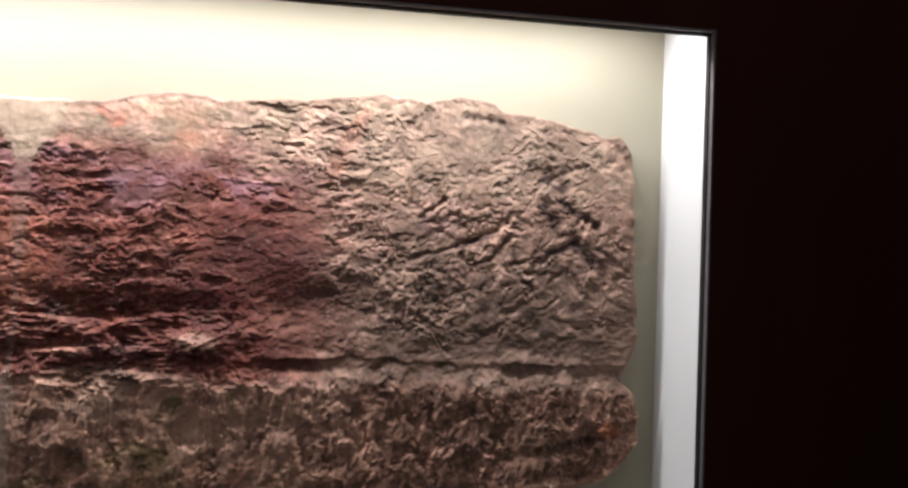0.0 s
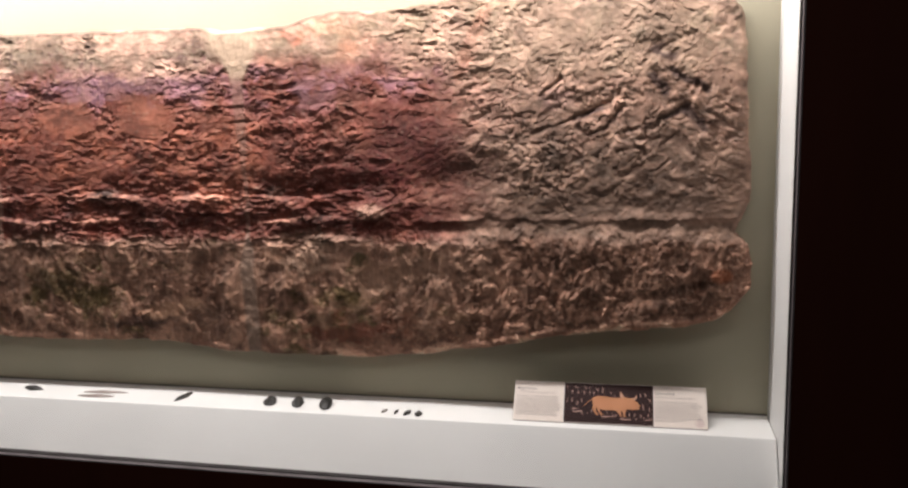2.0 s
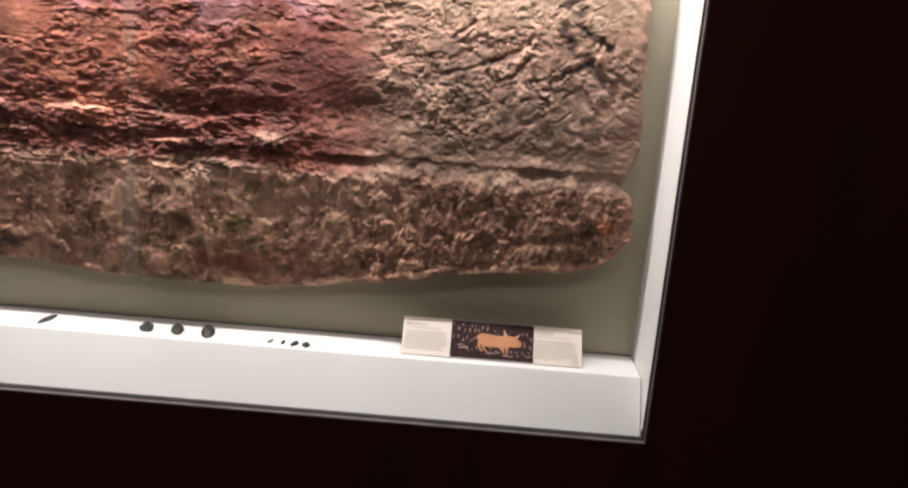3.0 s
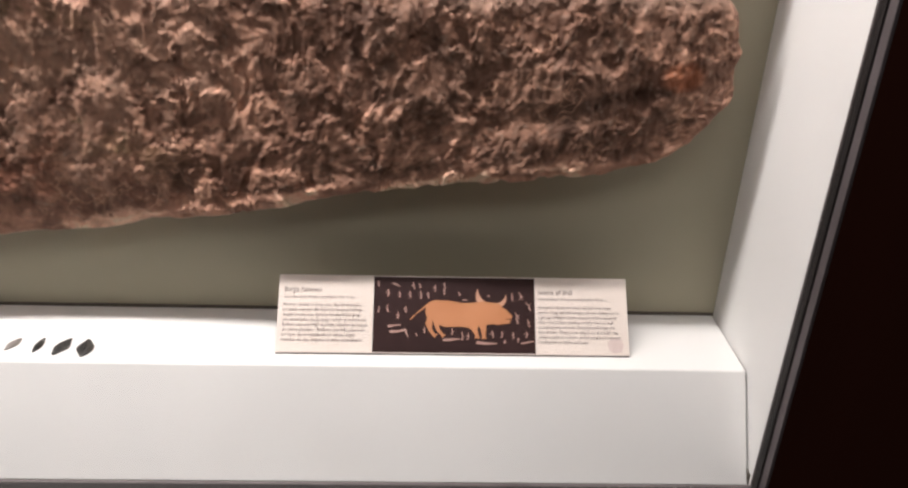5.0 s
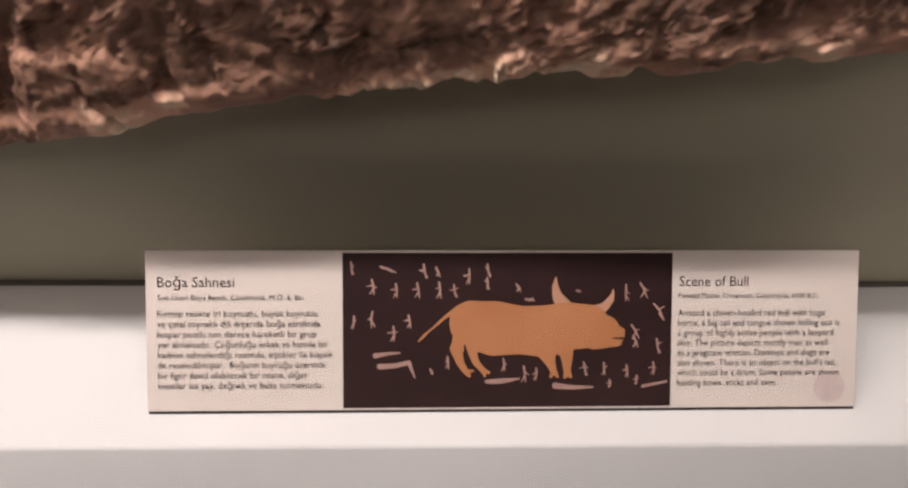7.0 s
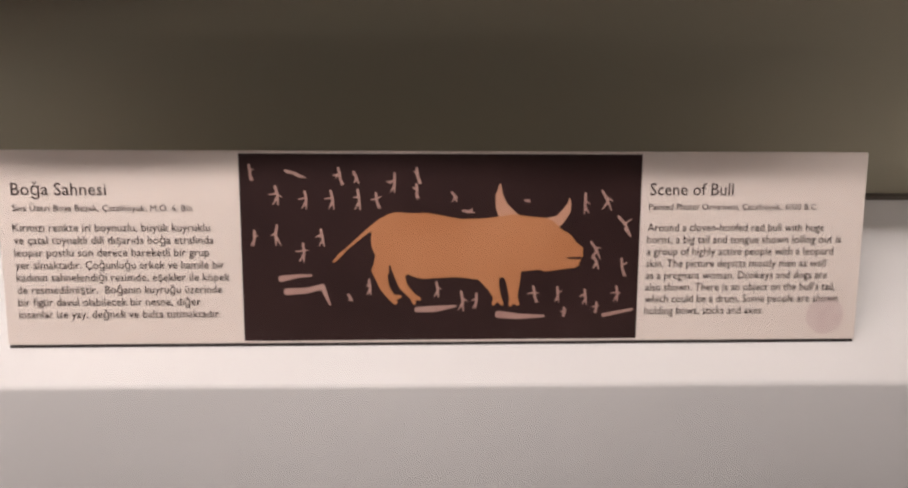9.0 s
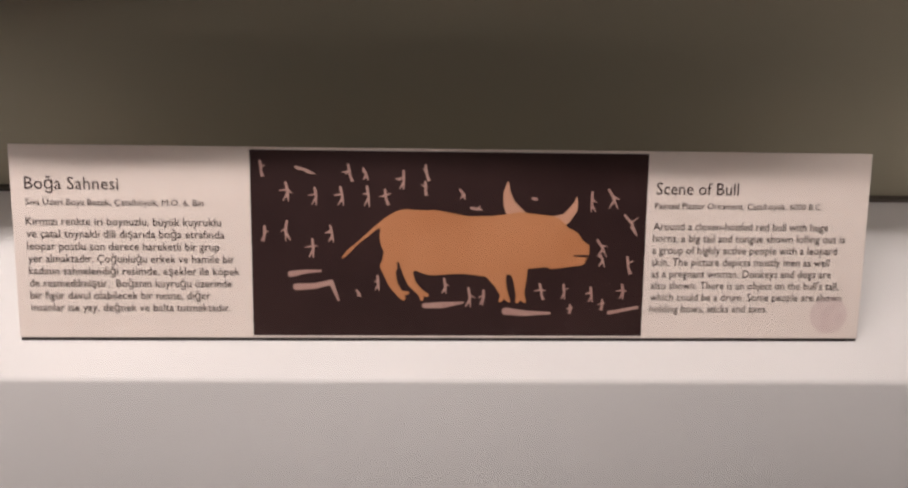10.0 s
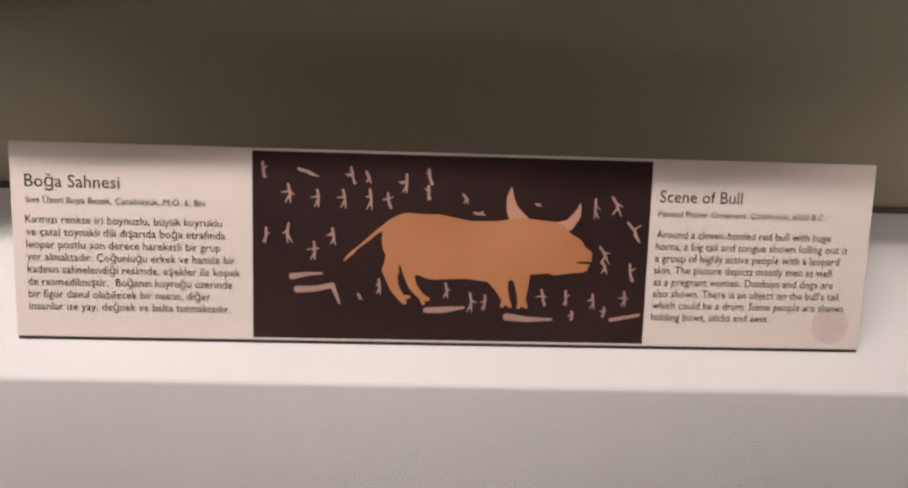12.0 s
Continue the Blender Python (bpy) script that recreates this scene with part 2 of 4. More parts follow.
lamp = thing("strip_light", "slim white strip light under show case ceiling", "lamp", (LAMP_MID, LAMP_Y, CASE_TOP - 0.022))
housing = part("housing", box(bmesh.new(), -LAMP_LONG / 2 - 0.01, LAMP_LONG / 2 + 0.01, -0.02, 0.02, 0, 0.022, 0.002), white_paint, lamp)

# ---- the dark room that closes the place ----
slab("ground", (-5.0, 4.0, -4.0, FRONT - 0.03, -0.05, 0.0), floor_stone, "dark stone floor of museum room")
slab("room_ceiling", (-5.0, 4.0, -4.0, FRONT, 3.0, 3.05), room_paint, "dark painted ceiling of museum room")
slab("wall_south", (-5.0, 4.0, -4.05, -4.0, 0.0, 3.0), room_paint, "dark painted wall of museum room")
slab("wall_west", (-5.05, -5.0, -4.0, FRONT, 0.0, 3.0), room_paint, "dark painted wall of museum room")
slab("wall_east", (4.0, 4.05, -4.0, FRONT, 0.0, 3.0), room_paint, "dark painted wall of museum room")


# ---- noise on arrays ----
LATTICE = np.random.RandomState(7).rand(256, 256)


def value(x, z):
    ix, iz = np.floor(x).astype(int), np.floor(z).astype(int)
    fx, fz = x - ix, z - iz
    fx, fz = fx * fx * fx * (fx * (fx * 6 - 15) + 10), fz * fz * fz * (fz * (fz * 6 - 15) + 10)
    a, b = LATTICE[ix & 255, iz & 255], LATTICE[(ix + 1) & 255, iz & 255]
    c, d = LATTICE[ix & 255, (iz + 1) & 255], LATTICE[(ix + 1) & 255, (iz + 1) & 255]
    return a + (b - a) * fx + (c - a) * fz + (a - b - c + d) * fx * fz


def fbm(x, z, octaves=4, gain=0.5, seed=0.0):
    total, amp, norm = 0, 1.0, 0.0
    x, z = x + 17.3 * seed, z + 9.7 * seed
    for _ in range(octaves):
        total = total + amp * (2 * value(x, z) - 1)
        norm += amp
        amp *= gain
        x, z = x * 0.8 - z * 0.6 + 31.4, x * 0.6 + z * 0.8 + 11.7
        x, z = x * 2.03, z * 2.03
    return total / norm


def straight_fbm(x, z, octaves=4, gain=0.5, seed=0.0):
    """As fbm, with the grain kept level."""
    total, amp, norm = 0, 1.0, 0.0
    x, z = x + 17.3 * seed, z + 9.7 * seed
    for _ in range(octaves):
        total = total + amp * (2 * value(x, z) - 1)
        norm += amp
        amp *= gain
        x, z = x * 2.07 + 31.4, z * 2.07 + 11.7
    return total / norm


def step(v, a, b):
    t = np.clip((v - a) / (b - a), 0, 1)
    return t * t * (3 - 2 * t)


def bump_at(x, z, cx, cz, rx, rz):
    return np.exp(-(((x - cx) / rx) ** 2 + ((z - cz) / rz) ** 2))


# ---- the plaster wall painting ----
TOP_X = [-2.3, -1.6, -1.11, -0.93, -0.90, -0.79, -0.73, -0.68, -0.61, -0.50, -0.43, -0.35, -0.30, -0.22, -0.14, -0.07, -0.01, 0.01, 0.10, 0.19, 0.205, 0.25, 0.30]
TOP_Z = [1.70, 1.72, 1.705, 1.699, 1.688, 1.689, 1.691, 1.705, 1.716, 1.71, 1.716, 1.72, 1.731, 1.741, 1.733, 1.746, 1.739, 1.723, 1.712, 1.694, 1.685, 1.689, 1.665]
LOW_X = [-2.3, -1.65, -1.47, -1.21, -1.08, -0.96, -0.84, -0.71, -0.59, -0.41, -0.36, -0.26, -0.22, -0.11, 0.05, 0.17, 0.22, 0.30]
LOW_Z = [0.94, 0.94, 0.932, 0.94, 0.935, 0.921, 0.92, 0.914, 0.914, 0.929, 0.941, 0.952, 0.962, 0.985, 1.003, 1.012, 1.022, 1.05]
END_Z = [0.90, 1.012, 1.027, 1.061, 1.10, 1.15, 1.19, 1.205, 1.218, 1.235, 1.265, 1.32, 1.42, 1.52, 1.58, 1.65, 1.675, 1.70]
END_X = [0.185, 0.19, 0.232, 0.271, 0.294, 0.299, 0.29, 0.276, 0.266, 0.274, 0.287, 0.294, 0.286, 0.28, 0.28, 0.276, 0.268, 0.24]
SEAM_A, SEAM_B = -0.848, -1.565
COLS, ROWS = 1600, 480
# worn dark strokes near the end: from, to, half width
INCISED = ((0.102, 1.605, 0.132, 1.590, 0.015), (0.095, 1.557, 0.121, 1.511, 0.009), (0.134, 1.559, 0.20, 1.513, 0.009), (0.077, 1.437, 0.157, 1.48, 0.007), (0.157, 1.478, 0.195, 1.437, 0.010), (-0.073, 1.461, 0.01, 1.497, 0.006), (-0.065, 1.708, 0.008, 1.699, 0.008))


CHISEL = random.Random(11)


def gouge():
    """One worn stroke in the end of the fragment: from, to, half width, depth."""
    x0, z0 = CHISEL.uniform(-0.16, 0.25), CHISEL.triangular(1.29, 1.56, 1.42)
    lean = math.radians(CHISEL.choice((38, 30, -42, -35, 12, -8)) + CHISEL.uniform(-14, 14))
    long = CHISEL.uniform(0.025, 0.085)
    return x0, z0, x0 + long * math.cos(lean), z0 + long * math.sin(lean), CHISEL.uniform(0.003, 0.0075), CHISEL.uniform(0.0012, 0.0030)


GOUGES = [gouge() for _ in range(30)]


def painting_grid():
    u, v = np.meshgrid(np.linspace(0, 1, COLS) ** 0.7, np.linspace(0, 1, ROWS) ** 1.25, indexing="ij")
    x = -2.28 + u * (0.30 + 2.28)
    for _ in range(3):
        low = np.interp(x, LOW_X, LOW_Z) - 0.004 + 0.004 * fbm(x * 28, x * 0 + 3, 4, 0.6)
        top = np.interp(x, TOP_X, TOP_Z) + 0.007 + 0.003 * fbm(x * 35, x * 0 + 8, 4, 0.6)
        z = low + v * (top - low)
        end = np.interp(z, END_Z, END_X) + 0.004 * fbm(z * 30, z * 0 + 5, 4, 0.6)
        x = -2.28 + u * (end + 2.28)
    return x, z, low, top, end


def seam_mask(x, z):
    """The smooth fillings of the two upright joints; the first opens to a wedge at its top."""
    wob = 0.006 * fbm(z * 18, z * 0, 3, 0.5, 2)
    half = 0.006 + 0.056 * step(z, 1.565, 1.695) + 0.009 * step(z, 1.36, 1.50) + 0.012 * (1 - step(z, 1.14, 1.22))
    a = 1 - step(np.abs(x - SEAM_A + wob + 0.012 * step(z, 1.3, 1.0)), half * 0.75, half * 1.25)
    half_b = 0.020 + 0.012 * fbm(z * 12, z * 0, 2, 0.5, 4)
    b = (1 - step(np.abs(x - SEAM_B + 2 * wob), half_b * 0.8, half_b * 1.2)) * step(z, 1.17, 1.22)
    return a, b


def warped(x, z):
    return x + 0.007 * fbm(x * 22, z * 22, 3, 0.5, 1), z + 0.006 * fbm(x * 20, z * 20, 3, 0.5, 2)


def plates(x, z):
    """Where the skin of the plaster still holds: large and small flakes of the face, then of the bench."""
    wx, wz = warped(x, z)
    a = step(straight_fbm(wx * 16, wz * 36, 5, 0.64, 40), -0.05, 0.06)
    b = step(fbm(wx * 40, wz * 62, 4, 0.6, 41), -0.04, 0.12)
    c = step(fbm(wx * 21, wz * 15, 5, 0.58, 42), -0.06, 0.08)
    d = step(fbm(wx * 50, wz * 46, 4, 0.62, 43), 0.0, 0.14)
    return a, b, c, d


def broken_rims(x):
    """Heights of the broken plaster rims in the red field, and where they stand proud."""
    one = 1.312 + 0.026 * fbm(x * 6, x * 0 + 4, 5, 0.62, 25) - 0.030 * step(x, -0.95, -0.55)
    two = 1.252 + 0.020 * fbm(x * 7, x * 0 + 9, 5, 0.62, 46)
    return (one, np.clip(0.5 + 1.4 * fbm(x * 10, x * 0, 3, 0.5, 26), 0, 1)), (two, np.clip(0.4 + 1.6 * fbm(x * 8, x * 0 + 2, 3, 0.5, 47), 0, 1))


SMOOTH = ((-1.10, 1.50, 0.09, 0.06), (-1.33, 1.50, 0.10, 0.05))


# worn and stained places of the bench: centre, reach, colour
BENCH_PATCHES = ((-0.98, 1.08, 0.05, 0.10, (0.15, 0.085, 0.06)), (-0.52, 1.13, 0.045, 0.06, (0.36, 0.27, 0.22)), (-1.40, 1.10, 0.10, 0.05, (0.13, 0.105, 0.05)), (-0.70, 1.17, 0.05, 0.03, (0.12, 0.07, 0.05)), (-0.876, 1.09, 0.035, 0.11, (0.40, 0.29, 0.24)), (-0.60, 1.08, 0.06, 0.03, (0.13, 0.105, 0.04)), (-1.28, 1.07, 0.06, 0.04, (0.12, 0.10, 0.04)), (-0.62, 0.985, 0.14, 0.022, (0.20, 0.085, 0.06)), (-1.167, 0.99, 0.09, 0.02, (0.10, 0.06, 0.05)), (-1.08, 1.02, 0.10, 0.03, (0.36, 0.26, 0.20)), (-0.46, 1.13, 0.10, 0.05, (0.36, 0.27, 0.225)), (-0.70, 1.15, 0.07, 0.03, (0.33, 0.26, 0.22)), (-0.30, 1.10, 0.012, 0.10, (0.34, 0.25, 0.21)))


def relief(x, z, low, top, end):
    wx, wz = warped(x, z)
    pa, pb, pc, pd = plates(x, z)
    upper = step(z, 1.27, 1.33)
    lower = 1 - step(z + 0.05 * fbm(x * 6, z * 6, 3, 0.5, 72), 1.50, 1.60)
    ledges = step(z, 1.16, 1.20) * (1 - step(z, 1.30, 1.36))
    bench = 1 - step(z + 0.014 * fbm(x * 8, x * 0 + 3, 4, 0.6, 29) + 0.010 * fbm(wx * 34, wz * 30, 4, 0.6, 75), 1.185, 1.24)
    right = step(x + 0.08 * fbm(x * 6, z * 6, 3, 0.5, 15), -0.38, -0.15)
    left = 1 - step(x + 0.05 * fbm(x * 9, z * 9, 3, 0.5, 16), -0.52, -0.38)
    calm = 0.25 + 0.75 * step(fbm(x * 8, z * 9, 3, 0.5, 17), -0.28, 0.22)
    flake = 1 - np.abs(straight_fbm(wx * 21, wz * 50, 5, 0.6, 3))
    flake2 = 1 - np.abs(fbm(wx * 52, wz * 84, 4, 0.6, 5))
    chunk = 1 - np.abs(fbm(wx * 15 + 2 * wz, wz * 18 - 2 * wx, 5, 0.54, 6))
    crack = np.abs(fbm(wx * 11 + 5 * wz, wz * 13 - 6 * wx, 5, 0.6, 18))
    lumps = fbm(wx * 14, wz * 10, 5, 0.50, 7)
    rough_end = 0.25 + 0.75 * step(x + 0.1 * fbm(x * 6, z * 6, 3, 0.5, 71), -0.62, -0.30)
    knob = step(straight_fbm(wx * 60, wz * 34, 4, 0.6, 70), -0.24, 0.18)
    big = 1 - np.abs(fbm(wx * 8 - 2 * wz, wz * 8 + 2 * wx, 4, 0.5, 44))
    pits = -np.clip(fbm(x * 45, z * 52, 3, 0.55, 51) - 0.12, 0, 1) * 3
    patch = step(fbm(x * 5, z * 12, 3, 0.5, 45), -0.25, 0.2)
    columns = straight_fbm(wx * 40, wz * 9, 4, 0.6, 19)
    broad = 0.010 * fbm(x * 3, z * 3.5, 3, 0.5, 8) + 0.010 * bench - 0.007 * (1 - np.clip((z - low) / 0.08, 0, 1)) ** 2
    y = upper * (1 - right) * calm * (0.0042 * (flake - 0.78) + 0.0018 * (flake2 - 0.72) + 0.0034 * (pa - 0.5) + 0.0016 * (pb - 0.5) + 0.0010 * pits)
    y = y + upper * right * calm * ((0.0004 + 0.0012 * lower) * (chunk - 0.78) + 0.0010 * (flake2 - 0.72) + (0.0010 + 0.0022 * lower) * (pc - 0.5) + 0.0016 * (pb - 0.5) + 0.0018 * (big - 0.8) + 0.0016 * pits + 0.0012 * (knob - 0.5))
    y = y - upper * right * 0.0022 * np.exp(-(crack / 0.028) ** 2) * (1.2 - step(z, 1.48, 1.60))
    # broken level ledges, longest in the red field
    sheet = straight_fbm(x * 7 + 2.0 * fbm(x * 9, z * 9, 3, 0.5, 9), (z + 0.02 * fbm(x * 7, z * 5, 4, 0.6, 10)) * 34, 4, 0.62, 24)
    y = y + ledges * (0.10 + 0.90 * left) * (patch * (0.017 * np.abs(sheet) - 0.004) + 0.009 * (flake - 0.75) + 0.007 * (chunk - 0.75) + 0.004 * (pc - 0.5))
    for rim_z, hold in broken_rims(x):
        y = y + left * 0.011 * (1 - step(z - rim_z, -0.002, 0.005)) * step(z - rim_z, -0.04, -0.004) * hold
    line = 1.246 + 0.016 * fbm(x * 9, x * 0, 5, 0.62, 11) + 0.006 * fbm(x * 40, z * 30, 4, 0.6, 73)
    strength = np.clip(0.35 + 0.9 * fbm(x * 12, x * 0 + 7, 3, 0.5, 27), 0.1, 1.2)
    y = y + (1 - left) * strength * (0.0062 * np.exp(-(np.maximum(z - line, 0) / 0.011 + np.maximum(line - z, 0) / 0.004) ** 2) - 0.0030 * np.exp(-((z - line + 0.022) / 0.009) ** 2))
    y = y + (1 - left) * ledges * 0.006 * (chunk - 0.75)
    # hollows of the dark red field
    y = y - 0.007 * bump_at(x, z, -0.62, 1.325, 0.22, 0.028) - 0.007 * bump_at(x, z, -0.3, 1.345, 0.13, 0.045)
    y = y - 0.006 * bump_at(x, z, -1.10, 1.33, 0.25, 0.03)
    y = y + 0.036 * bump_at(x, z, -0.535, 1.266, 0.036, 0.018) * (0.3 + 1.0 * flake2 * flake)
    # the rounded bench below
    y = y + bench * (0.35 + 0.65 * step(fbm(x * 6, z * 5, 3, 0.5, 48), -0.3, 0.2)) * (0.0066 * lumps + 0.0016 * (chunk - 0.75) + 0.0050 * columns + 0.0006 * (flake2 - 0.72) + 0.0034 * (pc - 0.5) + 0.0006 * (pd - 0.5) + 0.0008 * pits + rough_end * 0.0034 * (knob - 0.5))
    y = y - bench * 0.007 * bump_at(x, z - 0.22 * (x - 0.13) + 0.25 * lumps * 0.02, 0.15, 1.088, 0.12, 0.013) * (0.5 + 1.6 * np.abs(columns) + 1.2 * (knob - 0.6))
    y = y + bench * 0.003 * bump_at(x, z, x, low + 0.016, 1, 0.007) * step(fbm(x * 9, x * 0, 3, 0.5, 28), -0.15, 0.1)
    y = y + 0.0007 * fbm(wx * 95, wz * 110, 3, 0.55, 12)
    for x0, z0, x1, z1, w in INCISED:
        y = y - 0.003 * (0.5 + flake2) * np.exp(-(segment(wx, wz, x0, z0, x1, z1) / w) ** 2)
    for x0, z0, x1, z1, w, deep in GOUGES:
        d = segment(2.6 * wx - 1.6 * x, 2.6 * wz - 1.6 * z, x0, z0, x1, z1) / w
        y = y + deep * (0.25 * np.exp(-((d - 2.1) / 0.8) ** 2) - np.exp(-d * d)) * (0.5 + 0.9 * pb)
    for cx, cz, rx, rz in SMOOTH:
        y = y * (1 - 0.8 * step(bump_at(wx, wz, cx, cz, rx, rz), 0.35, 0.6))
    a, b = seam_mask(x, z)
    s = np.maximum(a, b)
    y = broad + y * (1 - (0.4 + 0.4 * step(z, 1.45, 1.6)) * s) + 0.0012 * s * fbm(x * 60, z * 60, 3, 0.5, 13)
    # worn, rounded rim
    rim = np.minimum(np.minimum((z - low) * 3.0, (top - z) * 3.0), (end - x) * 1.5)
    rim = rim + 0.006 * fbm(x * 40, z * 40, 3, 0.6, 14)
    return y - 0.026 * (1 - np.sqrt(np.clip(1 - (1 - np.clip(rim / 0.024, 0, 1)) ** 2, 0, 1)))


def segment(x, z, x0, z0, x1, z1):
    t = np.clip(((x - x0) * (x1 - x0) + (z - z0) * (z1 - z0)) / ((x1 - x0) ** 2 + (z1 - z0) ** 2), 0, 1)
    return np.hypot(x - x0 - t * (x1 - x0), z - z0 - t * (z1 - z0))


def pigments(x, z, low, top):
    """The painted and weathered colours, with some shade and highlights of the relief painted in."""
    n1, n2 = fbm(x * 7, z * 9, 5, 0.6, 20), fbm(x * 18, z * 22, 5, 0.6, 21)
    n3, n4 = fbm(x * 5, z * 6, 4, 0.6, 22), fbm(x * 60, z * 75, 3, 0.6, 23)
    c = np.empty((*x.shape, 3))
    c[:] = (0.40, 0.265, 0.205)

    def lay(color, amount):
        a = np.clip(amount, 0, 1)[..., None]
        c[:] = c * (1 - a) + np.array(color) * a

    wob = 0.04 * n1 + 0.022 * n2
    lay((0.28, 0.222, 0.158), step(z + wob, 1.52, 1.66))
    pale = (1 - step(x + wob, -0.93, -0.84)) * step(z + wob, 1.57, 1.63)
    lay((0.24, 0.195, 0.150), 0.85 * pale)
    lay((0.10, 0.065, 0.05), 0.85 * pale * step(n4 + 0.6 * n2, 0.12, 0.32))
    lay((0.32, 0.215, 0.17), 0.6 * step(n3, 0.05, 0.4))
    lay((0.45, 0.31, 0.255), 0.7 * step(n1 - n3, 0.1, 0.5))
    # the red painted body with violet and orange passages
    left = 1 - step(x + 2.2 * wob, -0.44, -0.16)
    body = left * step(z + wob, 1.17, 1.22) * (1 - step(z + 1.5 * wob, 1.55, 1.65))
    lay((0.26, 0.082, 0.054), 0.95 * body)
    lay((0.30, 0.115, 0.066), body * step(n2 + 0.5 * n1, 0.0, 0.4) * 0.8)
    lay((0.30, 0.145, 0.105), body * step(n4 + 0.6 * n3, 0.15, 0.5) * 0.7)
    lay((0.150, 0.042, 0.031), body * (1 - step(z + 1.8 * wob, 1.28, 1.42)) * 0.65)
    lay((0.125, 0.036, 0.042), 0.85 * bump_at(x, z, -0.42, 1.40, 0.16, 0.10) * step(n2, -0.5, 0.2))
    violet = left * bump_at(x, z + 1.2 * wob, x, 1.575, 1, 0.045) * step(n2 + 0.6 * n4, -0.4, 0.35)
    lay((0.255, 0.145, 0.19), 0.95 * violet)
    lay((0.20, 0.115, 0.165), 0.8 * step(bump_at(x, z + wob, -1.12, 1.585, 0.26, 0.035) + 0.25 * n2, 0.3, 0.7))
    lay((0.36, 0.12, 0.075), 0.75 * step(bump_at(x + wob, z + wob, -0.70, 1.675, 0.035, 0.035) + 0.2 * n2, 0.3, 0.7))
    lay((0.18, 0.125, 0.175), 0.75 * bump_at(x, z, -0.70, 1.54, 0.12, 0.05) * step(n2, -0.2, 0.3))
    lay((0.42, 0.19, 0.12), 0.7 * left * bump_at(x, z, -0.66, 1.63, 0.18, 0.05) * step(n2, -0.2, 0.3))
    for cx, cz, rx, rz in SMOOTH:
        lay((0.36, 0.15, 0.095), 0.85 * step(bump_at(x + wob, z + wob, cx, cz, rx, rz), 0.35, 0.6))
    lay((0.40, 0.165, 0.11), 0.85 * step(bump_at(x + 0.4 * wob - 0.39 * (z - 1.64), z + wob, -0.283, 1.64, 0.022, 0.075), 0.25, 0.7))
    # grey and dark passages of the right field
    lay((0.215, 0.152, 0.118), 0.8 * (1 - left) * (1 - step(z + 2.4 * wob, 1.32, 1.50)))
    lay((0.20, 0.165, 0.14), 0.6 * (1 - left) * step(n2 + 0.5 * n3, 0.1, 0.4))
    lay((0.13, 0.066, 0.055), 0.85 * step(bump_at(x + wob, z + wob, -0.275, 1.38, 0.085, 0.07), 0.3, 0.8) * step(n2, -0.4, 0.3))
    lay((0.48, 0.31, 0.25), 0.6 * step(bump_at(x + wob, z + wob, -0.08, 1.43, 0.07, 0.06), 0.4, 0.7))
    n8 = fbm(x * 13, z * 14, 4, 0.6, 74)
    field = (1 - left) * (1 - step(z + 1.5 * wob, 1.50, 1.58))
    lay((0.15, 0.10, 0.07), 0.6 * field * step(n8, 0.06, 0.26))
    lay((0.42, 0.30, 0.235), 0.55 * field * step(-n8, 0.10, 0.30))
    lay((0.34, 0.272, 0.208), 0.7 * (1 - left) * step(z + wob, 1.52, 1.60))
    lay((0.34, 0.165, 0.15), 0.5 * bump_at(x, z, -0.05, 1.50, 0.12, 0.04) * step(n2, -0.3, 0.3))
    lay((0.12, 0.07, 0.05), 0.8 * step(bump_at(x + wob, z + 0.6 * wob, -0.036, 1.445, 0.06, 0.035), 0.35, 0.8))
    lay((0.33, 0.19, 0.20), 0.6 * step(bump_at(x + wob, z + wob, -0.115, 1.50, 0.05, 0.03), 0.3, 0.8))
    lay((0.14, 0.08, 0.06), 0.7 * step(bump_at(x + wob, z + wob, 0.21, 1.44, 0.05, 0.03), 0.35, 0.8))
    lay((0.15, 0.036, 0.034), 0.85 * bump_at(x + wob, z + wob, -0.49, 1.365, 0.13, 0.07))
    lay((0.17, 0.05, 0.038), 0.75 * left * bump_at(x, z + 0.5 * wob, x, 1.243, 1, 0.018))
    lay((0.07, 0.05, 0.04), 0.8 * step(bump_at(x + 0.5 * wob, z + 0.3 * wob, -1.24, 1.312, 0.05, 0.02), 0.3, 0.8))
    lay((0.07, 0.05, 0.04), 0.8 * step(bump_at(x + 0.5 * wob, z + 0.3 * wob, -0.779, 1.316, 0.035, 0.018), 0.3, 0.8))
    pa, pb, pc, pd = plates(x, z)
    # flake tops paler, hollows between them darker: relief shading put into the colour
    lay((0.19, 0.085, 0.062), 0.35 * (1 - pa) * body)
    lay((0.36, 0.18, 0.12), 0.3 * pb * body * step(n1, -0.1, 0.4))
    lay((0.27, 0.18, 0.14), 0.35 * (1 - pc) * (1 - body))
    lay((0.52, 0.37, 0.30), 0.45 * pb * (1 - body) * step(n3, -0.2, 0.3))
    # highlights along the broken rims, put in as pale colour
    for rim_z, hold in broken_rims(x):
        lay((0.46, 0.29, 0.22), 0.8 * left * hold * np.exp(-((z - rim_z + 0.002) / 0.006) ** 2) * step(n4, -0.4, 0.2))
